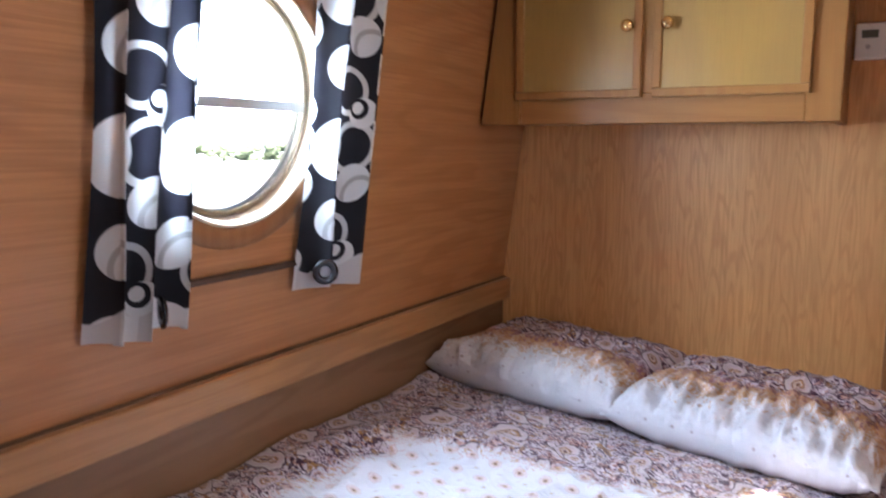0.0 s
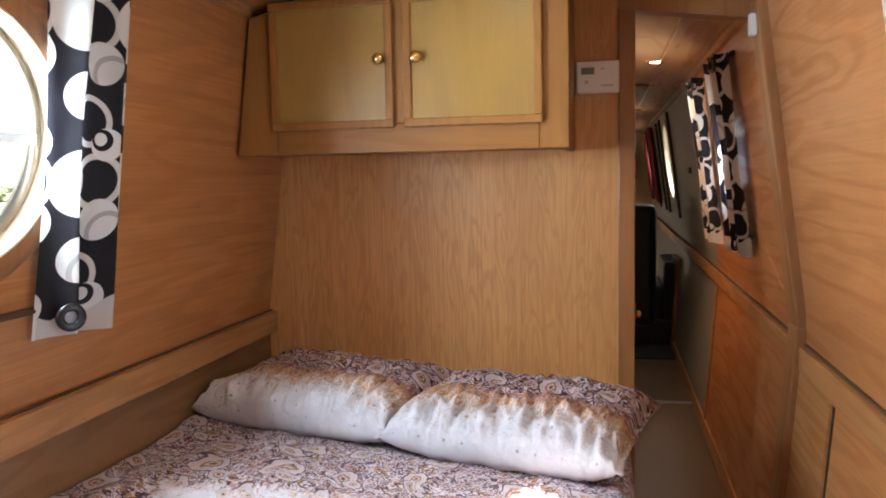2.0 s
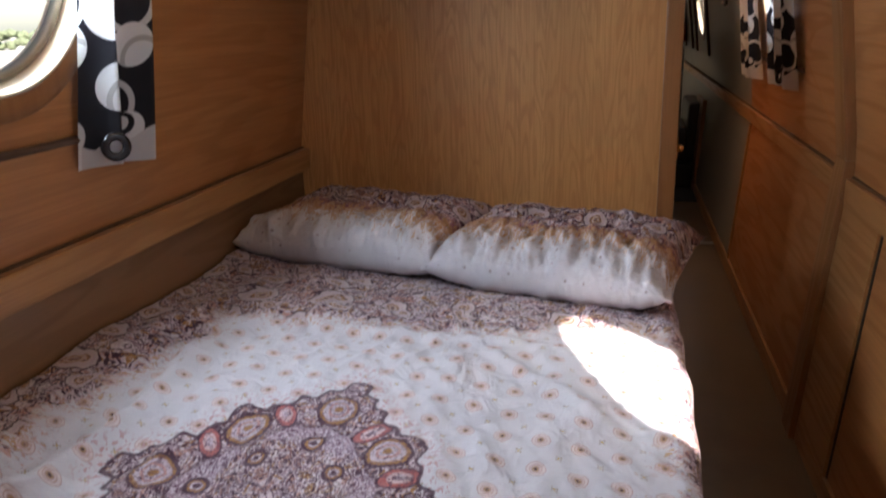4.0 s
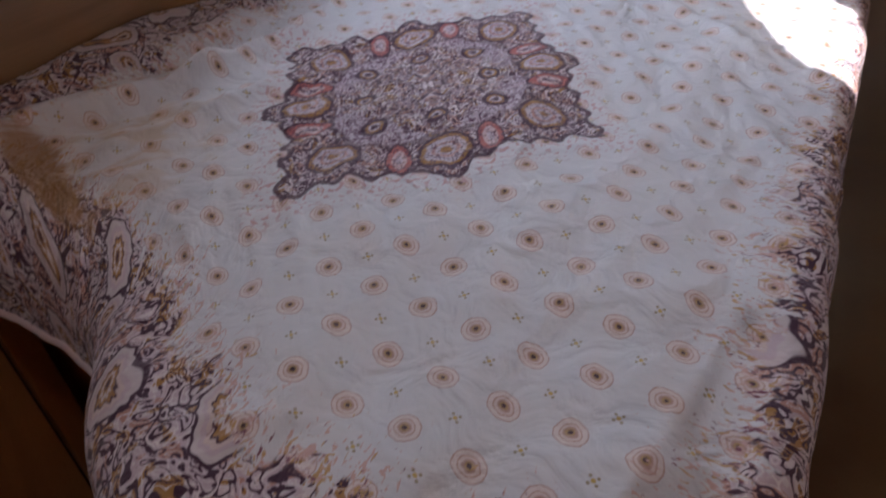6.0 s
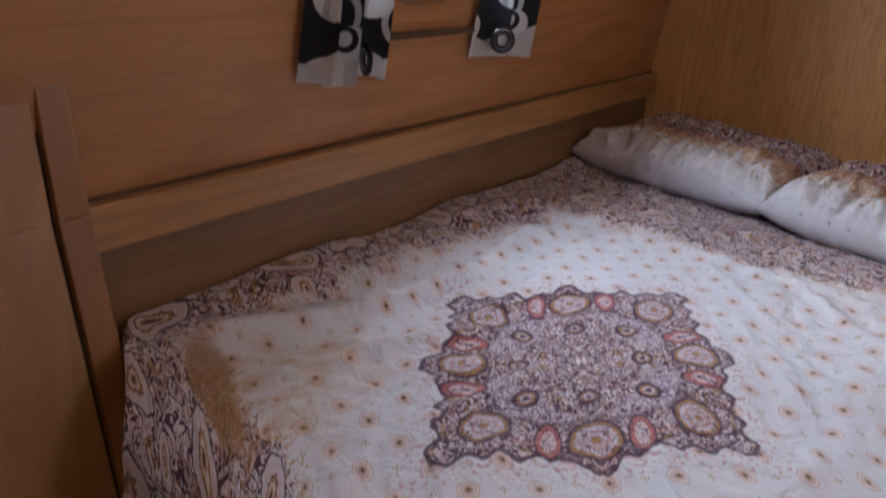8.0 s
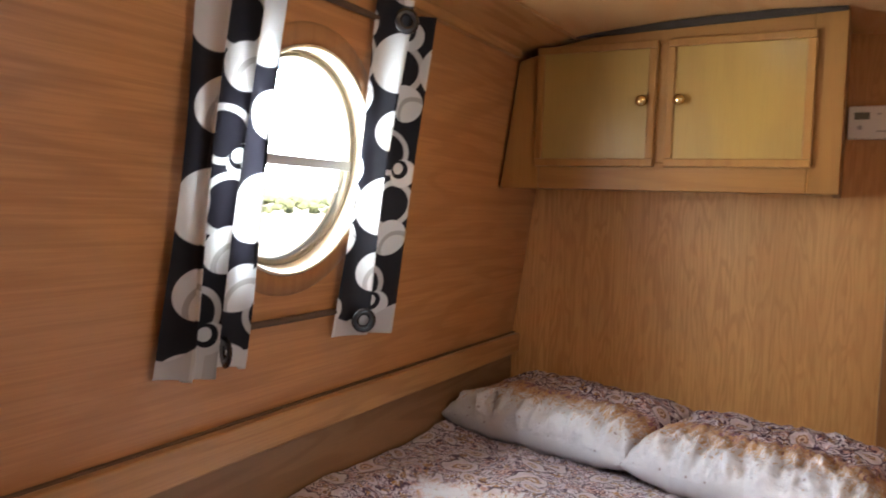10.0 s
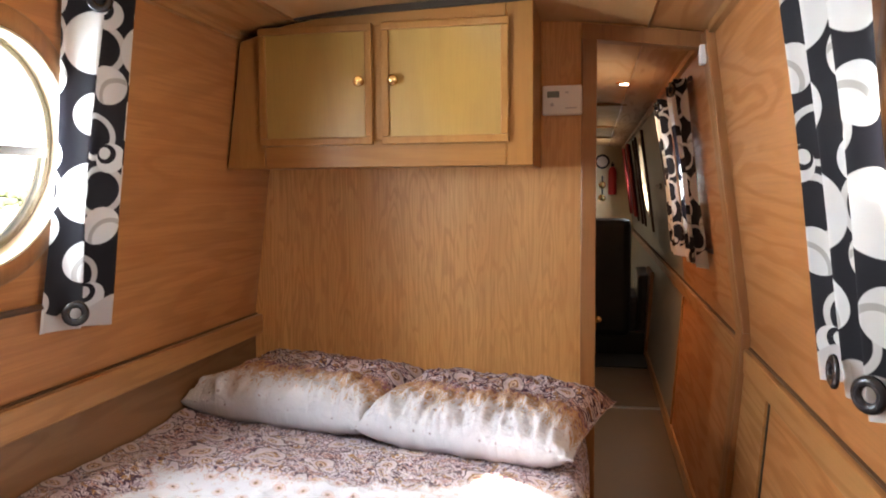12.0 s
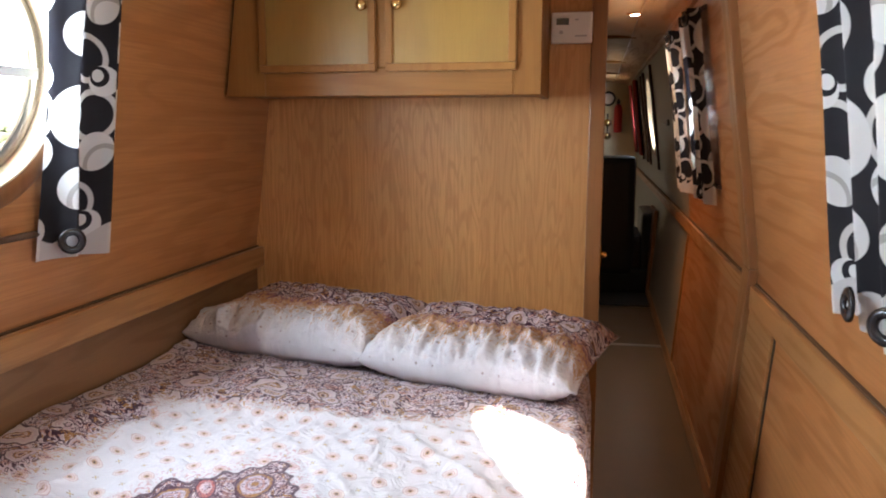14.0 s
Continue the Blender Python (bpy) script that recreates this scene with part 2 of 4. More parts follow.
def paisley(k, u, v, scale, seed=0.0):
    """A dense print of curls: thin plum lines, ochre and pink fills on lilac."""
    swirl = k.noise(k.vec(u * scale, v * scale, seed), 1.0, 1.5, 0.5, 1.2)
    fill = k.noise(k.vec(u * scale * 0.8, v * scale * 0.8, seed + 5.0), 1.0, 1.0, 0.5, 1.2)
    c = k.mix(fill.step(0.40, 0.43), PINK, LILAC)
    c = k.mix(fill.step(0.53, 0.55), c, (0.51, 0.44, 0.46))
    c = k.mix(fill.step(0.60, 0.62), c, OCHRE)
    saw = (swirl * 6.0).fract()
    c = k.mix((saw - 0.5).abs().step(0.21, 0.15), c, PLUM)
    c = k.mix((saw - 0.05).abs().step(0.06, 0.03), c, (0.56, 0.49, 0.50))
    spots, _ = k.voronoi(k.vec(u, v, seed), scale * 2.6)
    c = k.mix(spots.step(0.24, 0.17), c, PLUM)
    return c


def rosette(k, c, u, v, pu, pv, ou, ov, r):
    """Ringed scalloped rosettes repeated every pu by pv over the colour c."""
    du = ((u - ou) / pu + 0.5).fract() * pu - pu / 2
    dv = ((v - ov) / pv + 0.5).fract() * pv - pv / 2
    bend = du * 0.35 + dv
    d = (du * du * 1.3 + bend * bend).sqrt() / r
    ang = du.m("ARCTAN2", dv)
    d = d + (ang * 11.0).sin() * 0.04
    for edge, col in ((1.08, PLUM), (0.97, (0.45, 0.38, 0.39)), (0.78, LILAC), (0.62, (0.48, 0.37, 0.35)), (0.48, PLUM), (0.42, OCHRE), (0.3, (0.5, 0.42, 0.42)), (0.2, OCHRE), (0.12, PLUM)):
        c = k.mix(d.step(edge + 0.025, edge - 0.025), c, col)
    return c


def duvet_material():
    k = Mat("printed_cotton_duvet", 0.9)
    p = k.xyz("UV")
    u, v = p[0], p[1]
    # rows of ringed dots with small four-petal flowers between them
    gu, gv = u - (v - 0.3) * 0.01, v + (u - 1.06) * 0.165
    du = ((gu - 1.059) / 0.0655 + 0.5).fract() * 0.0655 - 0.0655 / 2
    dv = ((gv - 0.215) / 0.0757 + 0.5).fract() * 0.0757 - 0.0757 / 2
    wob = k.noise(k.vec(u * 120.0, v * 120.0, 0.0), 1.0, 2.0) - 0.5
    d = (du * du + dv * dv).sqrt() + wob * 0.004
    c = k.mix(d.step(0.0168, 0.0156), CREAM, (0.36, 0.225, 0.20))
    c = k.mix((d - 0.0128).abs().step(0.0026, 0.0018), c, (0.54, 0.45, 0.44))
    c = k.mix((d - 0.008).abs().step(0.002, 0.0008), c, (0.52, 0.41, 0.38))
    c = k.mix(d.step(0.0052, 0.004), c, (0.33, 0.21, 0.10))
    c = k.mix(d.step(0.003, 0.002), c, (0.05, 0.02, 0.03))
    eu = ((gu - 1.0917) / 0.0655 + 0.5).fract() * 0.0655 - 0.0655 / 2
    ev = ((gv - 0.2529) / 0.0757 + 0.5).fract() * 0.0757 - 0.0757 / 2
    pu, pv = eu.abs() - 0.0036, ev.abs() - 0.0036
    pet = (pu * pu + pv * pv).sqrt()
    c = k.mix(pet.step(0.0022, 0.0012), c, (0.26, 0.2, 0.13))
    c = k.mix((eu * eu + ev * ev).sqrt().step(0.0028, 0.0018), c, (0.42, 0.28, 0.08))
    # medallion: a square standing on its corner, mirrored about both its axes, pointed in the middle of each side
    ou, ov = u - 0.621, v - 0.825
    fray = (k.noise(k.vec(u * 60.0, v * 60.0, 5.0), 1.0, 2.0) - 0.5)
    al, be = ou * 3.044 - ov * 0.214, ou * 0.489 + ov * 2.478
    sp_, sq_ = (al + be).abs(), (al - be).abs()
    q = sp_.max(sq_)
    low = sp_.min(sq_)
    edge = (low * -1.0 + 0.26).max(0.0) * 0.62 + low.step(0.72, 1.0) * 0.03 + (low * 31.0).sin() * 0.028 + fray * 0.05
    q = q - edge + 0.045
    mu, mv = sp_ * 0.27, sq_ * 0.27
    sprig = k.noise(k.vec(mu * 110.0, mv * 110.0, 1.0), 1.0, 1.0).step(0.56, 0.6)
    c = k.mix(q.step(1.22, 1.08) * sprig, c, (0.42, 0.26, 0.27))
    med = paisley(k, mu, mv, 38.0)

    def blot(cx, cy, rx, ry):
        a1, b1 = (sp_ - cx) / rx, (sq_ - cy) / ry
        return (a1 * a1 + b1 * b1).sqrt() + fray * 0.25

    def rings(col, d, bands):
        for edge_r, tint in bands:
            col = k.mix(d.step(edge_r + 0.05, edge_r - 0.05), col, tint)
        return col

    pale = (0.43, 0.36, 0.41)
    field = (sp_ * sp_ * sp_ + sq_ * sq_ * sq_) + fray * 0.06 - (sp_ * 16.0).sin() * (sq_ * 16.0).sin() * 0.03
    med = k.mix(field.step(0.34, 0.30) * 0.5, med, PLUM)
    curl = (k.noise(k.vec(mu * 40.0, mv * 40.0, 3.0), 1.0, 1.5, 0.5, 1.4) * 5.0).fract()
    inner = k.mix((curl - 0.5).abs().step(0.13, 0.08), pale, (0.12, 0.05, 0.09))
    inner = k.mix((curl - 0.05).abs().step(0.12, 0.07), inner, (0.36, 0.24, 0.27))
    med = k.mix(field.step(0.28, 0.26), med, inner)
    heart = (sp_ + sq_) + fray * 0.3
    med = k.mix(heart.step(0.72, 0.68), med, paisley(k, mu, mv, 46.0, 3.0))
    flower = ((0.9, PLUM), (0.62, OCHRE), (0.42, pale), (0.22, PLUM))
    med = rings(med, blot(0.40, 0.40, 0.10, 0.10), flower)
    for ax, ay in ((0.0, 0.44), (0.44, 0.0)):
        med = rings(med, blot(ax, ay, 0.09, 0.09), flower)
    rose = ((1.12, PLUM), (0.98, OCHRE), (0.80, pale), (0.55, (0.40, 0.22, 0.20)), (0.42, pale), (0.22, OCHRE))
    for ax, ay, rr in ((0.0, 0.83, 0.16), (0.83, 0.0, 0.16), (0.66, 0.66, 0.15)):
        med = rings(med, blot(ax, ay, rr, rr), rose)
    drop = ((1.12, PLUM), (0.98, (0.36, 0.10, 0.09)), (0.62, (0.50, 0.36, 0.36)), (0.3, pale))
    for ax, ay, rx, ry in ((0.28, 0.81, 0.075, 0.15), (0.81, 0.28, 0.15, 0.075)):
        med = rings(med, blot(ax, ay, rx, ry), drop)
    vein = (k.noise(k.vec(mu * 66.0, mv * 66.0, 9.0), 1.0, 2.0, 0.5, 1.0) * 5.0).fract()
    med = k.mix((vein - 0.5).abs().step(0.18, 0.10) * 0.9, med, (0.075, 0.025, 0.05))
    c = k.mix(q.step(1.0, 0.985), c, med)
    c = k.mix((q - 0.985).abs().step(0.025, 0.012) * 0.85, c, PLUM)
    # border with feathery inner edge
    bx = (u - 1.15 - v.step(0.75, 1.12) * 0.04).max(u * -1.0 + 0.165 + v.step(0.9, 1.45) * 0.08)
    by = (v - 1.45 - u.step(0.85, 1.08) * 0.08).max(v * -1.0 + 0.43 - u.step(0.22, 0.94) * 0.305)
    pick = (bx - by).step(-0.02, 0.02)
    b = bx.max(by)
    side, run = v * pick + u * pick.inv(), b

    def wisps(seed, across, length):
        return k.noise(k.vec(side * across, run * length, seed), 1.0, 2.0, 0.6, 1.3)

    feather = k.noise(k.vec(side * 42.0, run * 9.0, 7.0), 1.0, 3.0, 0.7) - 0.5
    lobes = (side * 37.0).sin()
    e = b + feather * 0.12 + lobes * 0.014
    for seed, across, length, gain, cut, col in ((21.0, 120.0, 50.0, 1.8, 0.62, (0.46, 0.29, 0.26)), (24.0, 95.0, 42.0, 2.0, 0.67, (0.40, 0.235, 0.10)), (27.0, 130.0, 60.0, 2.0, 0.70, (0.17, 0.06, 0.09))):
        n = wisps(seed, across, length) + e * gain
        c = k.mix(n.step(cut, cut + 0.03) * e.step(-0.06, -0.03), c, col)
    wu = u + (k.noise(k.vec(u * 7.0, v * 7.0, 11.0), 1.0, 1.0) - 0.5) * 0.16
    wv = v + (k.noise(k.vec(u * 7.0, v * 7.0, 17.0), 1.0, 1.0) - 0.5) * 0.16
    deep = paisley(k, u, v, 31.0, 2.0)
    deep = rosette(k, deep, wu, wv, 0.19, 0.15, 0.03, 0.12, 0.042)
    deep = rosette(k, deep, wu, wv, 0.17, 0.23, 0.11, 0.20, 0.028)
    c = k.mix((e + fray * 0.05).step(0.045, 0.06), c, deep)
    # one browned patch near the foot by the wall
    st = ((u - 0.31) * (u - 0.31) * 9.0 + (v - 0.47) * (v - 0.47) * 5.0).sqrt() + feather * 0.2
    streak = k.noise(k.vec(u * 26.0 - v * 9.0, v * 13.0, 4.0), 1.0, 2.0, 0.5, 0.6).step(0.42, 0.60)
    c = k.mix(st.step(0.50, 0.14) * (streak * 0.42 + 0.12), c, (0.40, 0.24, 0.10))
    sp = ((u - 0.24) * 0.84 - (v - 0.36) * 0.54) / 0.13
    sq = ((u - 0.24) * 0.54 + (v - 0.36) * 0.84) / 0.045
    st2 = (sp * sp + sq * sq).sqrt() + feather * 1.2
    c = k.mix(st2.step(1.1, 0.7) * 0.8, c, (0.26, 0.12, 0.03))
    k.color(c)
    weave = k.noise(k.vec(u * 1400.0, v * 1400.0, 0.0), 1.0, 1.0)
    crumple = k.noise(k.vec(u * 16.0, v * 16.0, 0.0), 1.0, 4.0, 0.5, 0.8)
    k.bump(weave * 0.02 + crumple, 0.8, 0.02)
    k.b.inputs["Sheen Weight"].default_value = 0.15
    return k.mat


def pillow_material():
    """The same print: white below, sprigged, with a dense purple and ochre band towards the back seam."""
    k = Mat("printed_cotton_pillowcase", 0.9)
    p = k.xyz("UV")
    u, v = p[0], p[1]
    feather = k.noise(k.vec(u * 140.0, v * 12.0, 7.0), 1.0, 3.0, 0.7) - 0.5
    fine = k.noise(k.vec(u * 130.0, v * 50.0, 2.0), 1.0, 2.0, 0.6, 1.0)
    dots, _ = k.voronoi(k.vec(u, v, 0.0), 26.0, "F1", 0.35)
    c = k.mix(dots.step(0.15, 0.09), CREAM, (0.30, 0.24, 0.25))
    e = v + feather * 0.16 + (u * 21.0).sin() * 0.012
    for seed, across, length, gain, cut, col in ((1.0, 190.0, 44.0, 2.0, 0.78, (0.44, 0.30, 0.21)), (4.0, 160.0, 40.0, 2.0, 0.86, (0.38, 0.21, 0.10)), (8.0, 130.0, 40.0, 2.0, 0.97, (0.20, 0.08, 0.10))):
        n = k.noise(k.vec(u * across, v * length, seed), 1.0, 2.0, 0.6, 1.2) + e * gain
        c = k.mix(n.step(cut, cut + 0.04), c, col)
    c = k.mix(e.step(0.235, 0.275), c, rosette(k, paisley(k, u, v, 24.0), u, v, 0.16, 0.13, 0.05, 0.33, 0.04))
    k.color(c)
    weave = k.noise(k.vec(u * 1400.0, v * 1400.0, 0.0), 1.0, 1.0)
    crumple = k.noise(k.vec(u * 18.0, v * 18.0, 0.0), 1.0, 4.0, 0.55)
    k.bump(weave * 0.02 + crumple, 0.9, 0.02)
    return k.mat


duvet_cloth, pillow_cloth = duvet_material(), pillow_material()


def lamp_material(strength):
    k = Mat("lit_lamp_glass", 0.3)
    k.color((0.9, 0.9, 0.85))
    k.b.inputs["Emission Color"].default_value = (1.0, 0.93, 0.78, 1)
    k.b.inputs["Emission Strength"].default_value = strength
    return k.mat


lamp_glow = lamp_material(14.0)


# ---- mesh helpers ----
def link(name, bm, material, parent=None, label="", smooth=False):
    me = bpy.data.meshes.new(name)
    bmesh.ops.recalc_face_normals(bm, faces=bm.faces)
    bm.to_mesh(me)
    bm.free()
    me.materials.append(material)
    if smooth:
        for f in me.polygons:
            f.use_smooth = True
    ob = new(name, me)
    if parent is not None:
        ob.parent = parent
    if label:
        ob["label"] = label
    return ob


def part(name, bm, material, parent, label="", smooth=False):
    return link(name, bm, material, parent, label, smooth)


def add_box(bm, x0, x1, y0, y1, z0, z1, bevel=0.0, tilt=None):
    """A box; tilt shears x by that much a metre of height above 0.93."""
    made = bmesh.ops.create_cube(bm, size=1.0)["verts"]
    for w in made:
        w.co = Vector(((x0 + x1) / 2 + w.co.x * (x1 - x0), (y0 + y1) / 2 + w.co.y * (y1 - y0), (z0 + z1) / 2 + w.co.z * (z1 - z0)))
    if bevel > 0:
        edges = list({e for w in made for e in w.link_edges})
        made = bmesh.ops.bevel(bm, geom=edges, offset=bevel, segments=2, affect="EDGES", profile=0.6)["verts"]
    if tilt:
        for w in set(made):
            w.co.x += tilt * (w.co.z - 0.93)
    return made


def box(x0, x1, y0, y1, z0, z1, bevel=0.0, tilt=None):
    bm = bmesh.new()
    add_box(bm, x0, x1, y0, y1, z0, z1, bevel, tilt)
    return bm


def add_cyl(bm, m, r0, r1, h, seg=24, caps=True):
    """A cone or cylinder along its own z, from 0 to h, put in place by the pose m."""
    made = bmesh.ops.create_cone(bm, cap_ends=caps, segments=seg, radius1=r0, radius2=r1, depth=h)["verts"]
    for w in made:
        w.co = m @ (w.co + Vector((0, 0, h / 2)))
    return made


def lathe(profile, m, seg=32):
    """Spins (radius, height) pairs round the z axis of m."""
    bm = bmesh.new()
    rings = []
    for r, h in profile:
        if r < 1e-5:
            rings.append([bm.verts.new(m @ Vector((0, 0, h)))])
        else:
            rings.append([bm.verts.new(m @ Vector((r * math.cos(6.28319 * i / seg), r * math.sin(6.28319 * i / seg), h))) for i in range(seg)])
    for a, b in zip(rings, rings[1:]):
        for i in range(seg):
            j = (i + 1) % seg
            if len(a) == 1 and len(b) == 1:
                continue
            if len(a) == 1:
                bm.faces.new((a[0], b[i], b[j]))
            elif len(b) == 1:
                bm.faces.new((a[i], a[j], b[0]))
            else:
                bm.faces.new((a[i], a[j], b[j], b[i]))
    return bm


def structure(ob, label, category):
    return tagged(ob, label, category, kind="structure")


def base(name, x, y, z, label, category, group=""):
    ob = new(name)
    ob.empty_display_size = 0.05
    tagged(ob, label, category, group)
    return ob


# ---- the boat's shell ----
LEAN_IN = 0.135
HULL_IN = 0.08


def wall_x(z, right):
    s = LEAN_IN * max(0.0, z - 0.93)
    return 1.8 - s if right else s


def holed_panel(name, right, y0, y1, z0, z1, holes, material, thick=0.05):
    """An upper side wall leaning inwards, with round openings cut through it; holes: (y, z, radius), each in its own stretch."""
    bm = bmesh.new()
    cuts = [y0] + [(a[0] + b[0]) / 2 for a, b in zip(holes, holes[1:])] + [y1]
    n = 64
    for (cy, cz, r), a, b in zip(holes, cuts, cuts[1:]):
        inner, outer = [], []
        angs = sorted({round(6.283185 * i / n, 6) for i in range(n)} | {round(math.atan2(zz - cz, yy - cy) % 6.283185, 6) for yy in (a, b) for zz in (z0, z1)})
        for g in angs:
            c, s = math.cos(g), math.sin(g)
            k = min((b - cy) / c if c > 1e-9 else (a - cy) / c if c < -1e-9 else 1e9, (z1 - cz) / s if s > 1e-9 else (z0 - cz) / s if s < -1e-9 else 1e9)
            inner.append((cy + r * c, cz + r * s))
            outer.append((cy + k * c, cz + k * s))
        sheets = []
        for off in (0.0, thick):
            sg = off if right else -off
            sheets.append([[bm.verts.new((wall_x(z, right) + sg, y, z)) for y, z in ring] for ring in (inner, outer)])
        m = len(angs)
        for i in range(m):
            j = (i + 1) % m
            (ia, oa), (ib, ob) = sheets
            bm.faces.new((ia[i], ia[j], oa[j], oa[i]))
            bm.faces.new((ib[i], ob[i], ob[j], ib[j]))
            bm.faces.new((ia[i], ib[i], ib[j], ia[j]))
            bm.faces.new((oa[i], oa[j], ob[j], ob[i]))
    return link(name, bm, material)


def leaning_slab(right, y0, y1, z0, z1, thick=0.05, proud=0.0, bevel=0.0):
    """A slab lying on the leaning side wall."""
    sg = -1 if right else 1
    xa, xb = (1.8 - proud, 1.8 + thick) if right else (-thick, proud)
    return box(min(xa, xb), max(xa, xb), y0, y1, z0, z1, bevel, tilt=sg * LEAN_IN)


BACK, FRONT, END = -0.75, 2.5, 10.2
structure(link("floor", box(-0.05, 1.85, BACK, END, -0.06, 0.0), floor_mat), "brown hard floor covering along the narrow cabin", "floor")
# the opening at y -0.4 is unseen, added for its light
structure(holed_panel("wall_left_upper", False, BACK, FRONT + 0.04, 0.93, 2.0, [(-0.4, 1.50, 0.244), (1.10, 1.50, 0.244)], oak_wall), "varnished oak-veneered side wall with a round window opening", "wall")
structure(holed_panel("wall_right_upper", True, BACK, 2.44, 0.878, 2.0, [(0.74, 1.50, 0.246)], oak_wall), "varnished oak-veneered side wall with a round window opening", "wall")
for ya, yb, hole in ((2.44, 4.3, (3.55, 1.50, 0.246)), (4.3, 7.8, (6.7, 1.5, 0.3)), (7.8, END, (8.9, 1.5, 0.3))):
    structure(holed_panel("wall_corridor_upper", True, ya, yb, 0.878, 2.0, [hole], oak_wall if ya < 3 else grey_paint), "corridor side wall with a round window opening", "wall")
# darker oak tone below the rail than on the wall above
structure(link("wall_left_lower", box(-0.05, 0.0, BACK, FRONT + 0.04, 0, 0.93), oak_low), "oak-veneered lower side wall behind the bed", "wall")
structure(link("wall_saloon_lower", box(1.8, 1.85, 4.2, END, 0, 0.876, 0.0, HULL_IN), grey_paint), "grey-painted lower side wall", "wall")
structure(link("wall_strip", box(1.79, 1.8, 4.18, 4.22, 0.07, 0.80, 0.003, HULL_IN), oak_rail), "pale upright strip where two wall panels meet", "trim")
structure(link("wall_right_lower", box(1.8, 1.85, BACK, 4.2, 0, 0.876, 0.0, HULL_IN), oak_wall), "oak-veneered lower side wall along the passage", "wall")
structure(link("wall_far_left", box(-0.05, 0.0, FRONT + 0.04, END, 0, 0.93), grey_paint), "grey-painted far side wall", "wall")
structure(link("wall_far_left_upper", leaning_slab(False, FRONT + 0.04, END, 0.93, 2.0), oak_wall), "oak-veneered far side wall", "wall")
structure(link("wall_back", box(-0.05, 1.85, BACK - 0.04, BACK, 0, 2.06), oak_wall_up), "plain oak-veneered end wall", "wall")
structure(link("wall_end", box(-0.05, 1.85, END, END + 0.04, 0, 2.06), cream_wall), "cream-painted wall at the far end of the boat", "wall")


def camber(x):
    return 2.001 - 0.042 * ((x - 0.9) / 0.6) ** 2


def ceiling():
    bm = bmesh.new()
    n = 24
    xs = [0.3 + 1.2 * i / n for i in range(n + 1)]
    low = [[bm.verts.new((x, y, camber(x))) for x in xs] for y in (BACK, END)]
    top = [[bm.verts.new((x, y, camber(x) + 0.03)) for x in xs] for y in (BACK, END)]
    for i in range(n):
        bm.faces.new((low[0][i], low[0][i + 1], low[1][i + 1], low[1][i]))
        bm.faces.new((top[0][i], top[1][i], top[1][i + 1], top[0][i + 1]))
    return link("ceiling", bm, oak_ceiling, smooth=True)


structure(ceiling(), "gently curved oak-veneered ceiling", "ceiling")


def side_plank(right, y0, y1):
    """The sloping board between ceiling and side wall, with its lower trim."""
    f = (lambda x: 1.8 - x) if right else (lambda x: x)
    bm = bmesh.new()
    prof = [(0.13, 1.930), (0.305, 1.958), (0.325, 1.960), (0.335, 1.955), (0.335, 1.99), (0.10, 1.99)]
    rows = [[bm.verts.new((f(x), y, z)) for x, z in prof] for y in (y0, y1)]
    for i in range(len(prof)):
        j = (i + 1) % len(prof)
        bm.faces.new((rows[0][i], rows[0][j], rows[1][j], rows[1][i]))
    for r in rows:
        bm.faces.new(r)
    return link("ceiling_side_board", bm, oak_rail)


for right in (False, True):
    structure(side_plank(right, BACK, END), "sloping oak board between ceiling and wall", "ceiling board")
    s = -1 if right else 1
    x0 = wall_x(1.945, right)
    xs = sorted((x0 - s * 0.01, x0 + s * 0.018))
    structure(link("trim", box(*xs, BACK, 2.12 if not right else 2.378, 1.908, 1.944, 0.004), oak_rail), "oak trim strip along the top of the side wall", "trim")
structure(link("trim", box(wall_x(1.945, True) - 0.018, wall_x(1.945, True) + 0.01, 2.502, END, 1.908, 1.944, 0.004), oak_rail), "oak trim strip along the top of the corridor wall", "trim")

# gunwale rails with a shadow groove above them
structure(link("rail_left", box(0.0, 0.032, 0.32, FRONT, 0.862, 0.937, 0.005), oak_rail), "long oak rail along the side wall above the bed", "rail")
structure(link("rail_right", box(1.774, 1.8, BACK, 2.378, 0.802, 0.878, 0.004), oak_rail), "long oak rail along the side wall", "rail")
structure(link("rail_corridor", box(1.774, 1.8, 2.502, END, 0.815, 0.878, 0.004), oak_rail), "long oak rail along the corridor wall", "rail")
structure(link("groove", box(0.0, 0.012, 0.32, FRONT, 0.9365, 0.9415), groove_brown), "dark shadow gap above the rail", "trim")
structure(link("groove", box(1.790, 1.8, BACK, 2.378, 0.8782, 0.8842), groove_brown), "dark shadow gap above the rail", "trim")
structure(link("groove", box(1.790, 1.8, 2.502, END, 0.8782, 0.8842), groove_brown), "dark shadow gap above the rail", "trim")

# upright posts on the side walls
structure(link("door_post_upper", leaning_slab(True, 2.38, 2.50, 0.93, 1.92, 0.01, 0.03, 0.005), oak_post), "oak post on the leaning wall beside the doorway", "post")
structure(link("door_post_lower", box(1.77, 1.8, 2.38, 2.50, 0, 0.93, 0.005, HULL_IN), oak_post), "oak post beside the doorway", "post")
structure(link("panel_strip", box(1.788, 1.8, 2.05, 2.378, 0.07, 0.80, 0.002, HULL_IN), oak_rail), "pale oak upright strip below the rail", "trim")
structure(link("panel_strip_gap", box(1.796, 1.8, 2.04, 2.049, 0.07, 0.80, 0.0, HULL_IN), dark_gap), "dark gap beside the upright strip", "trim")
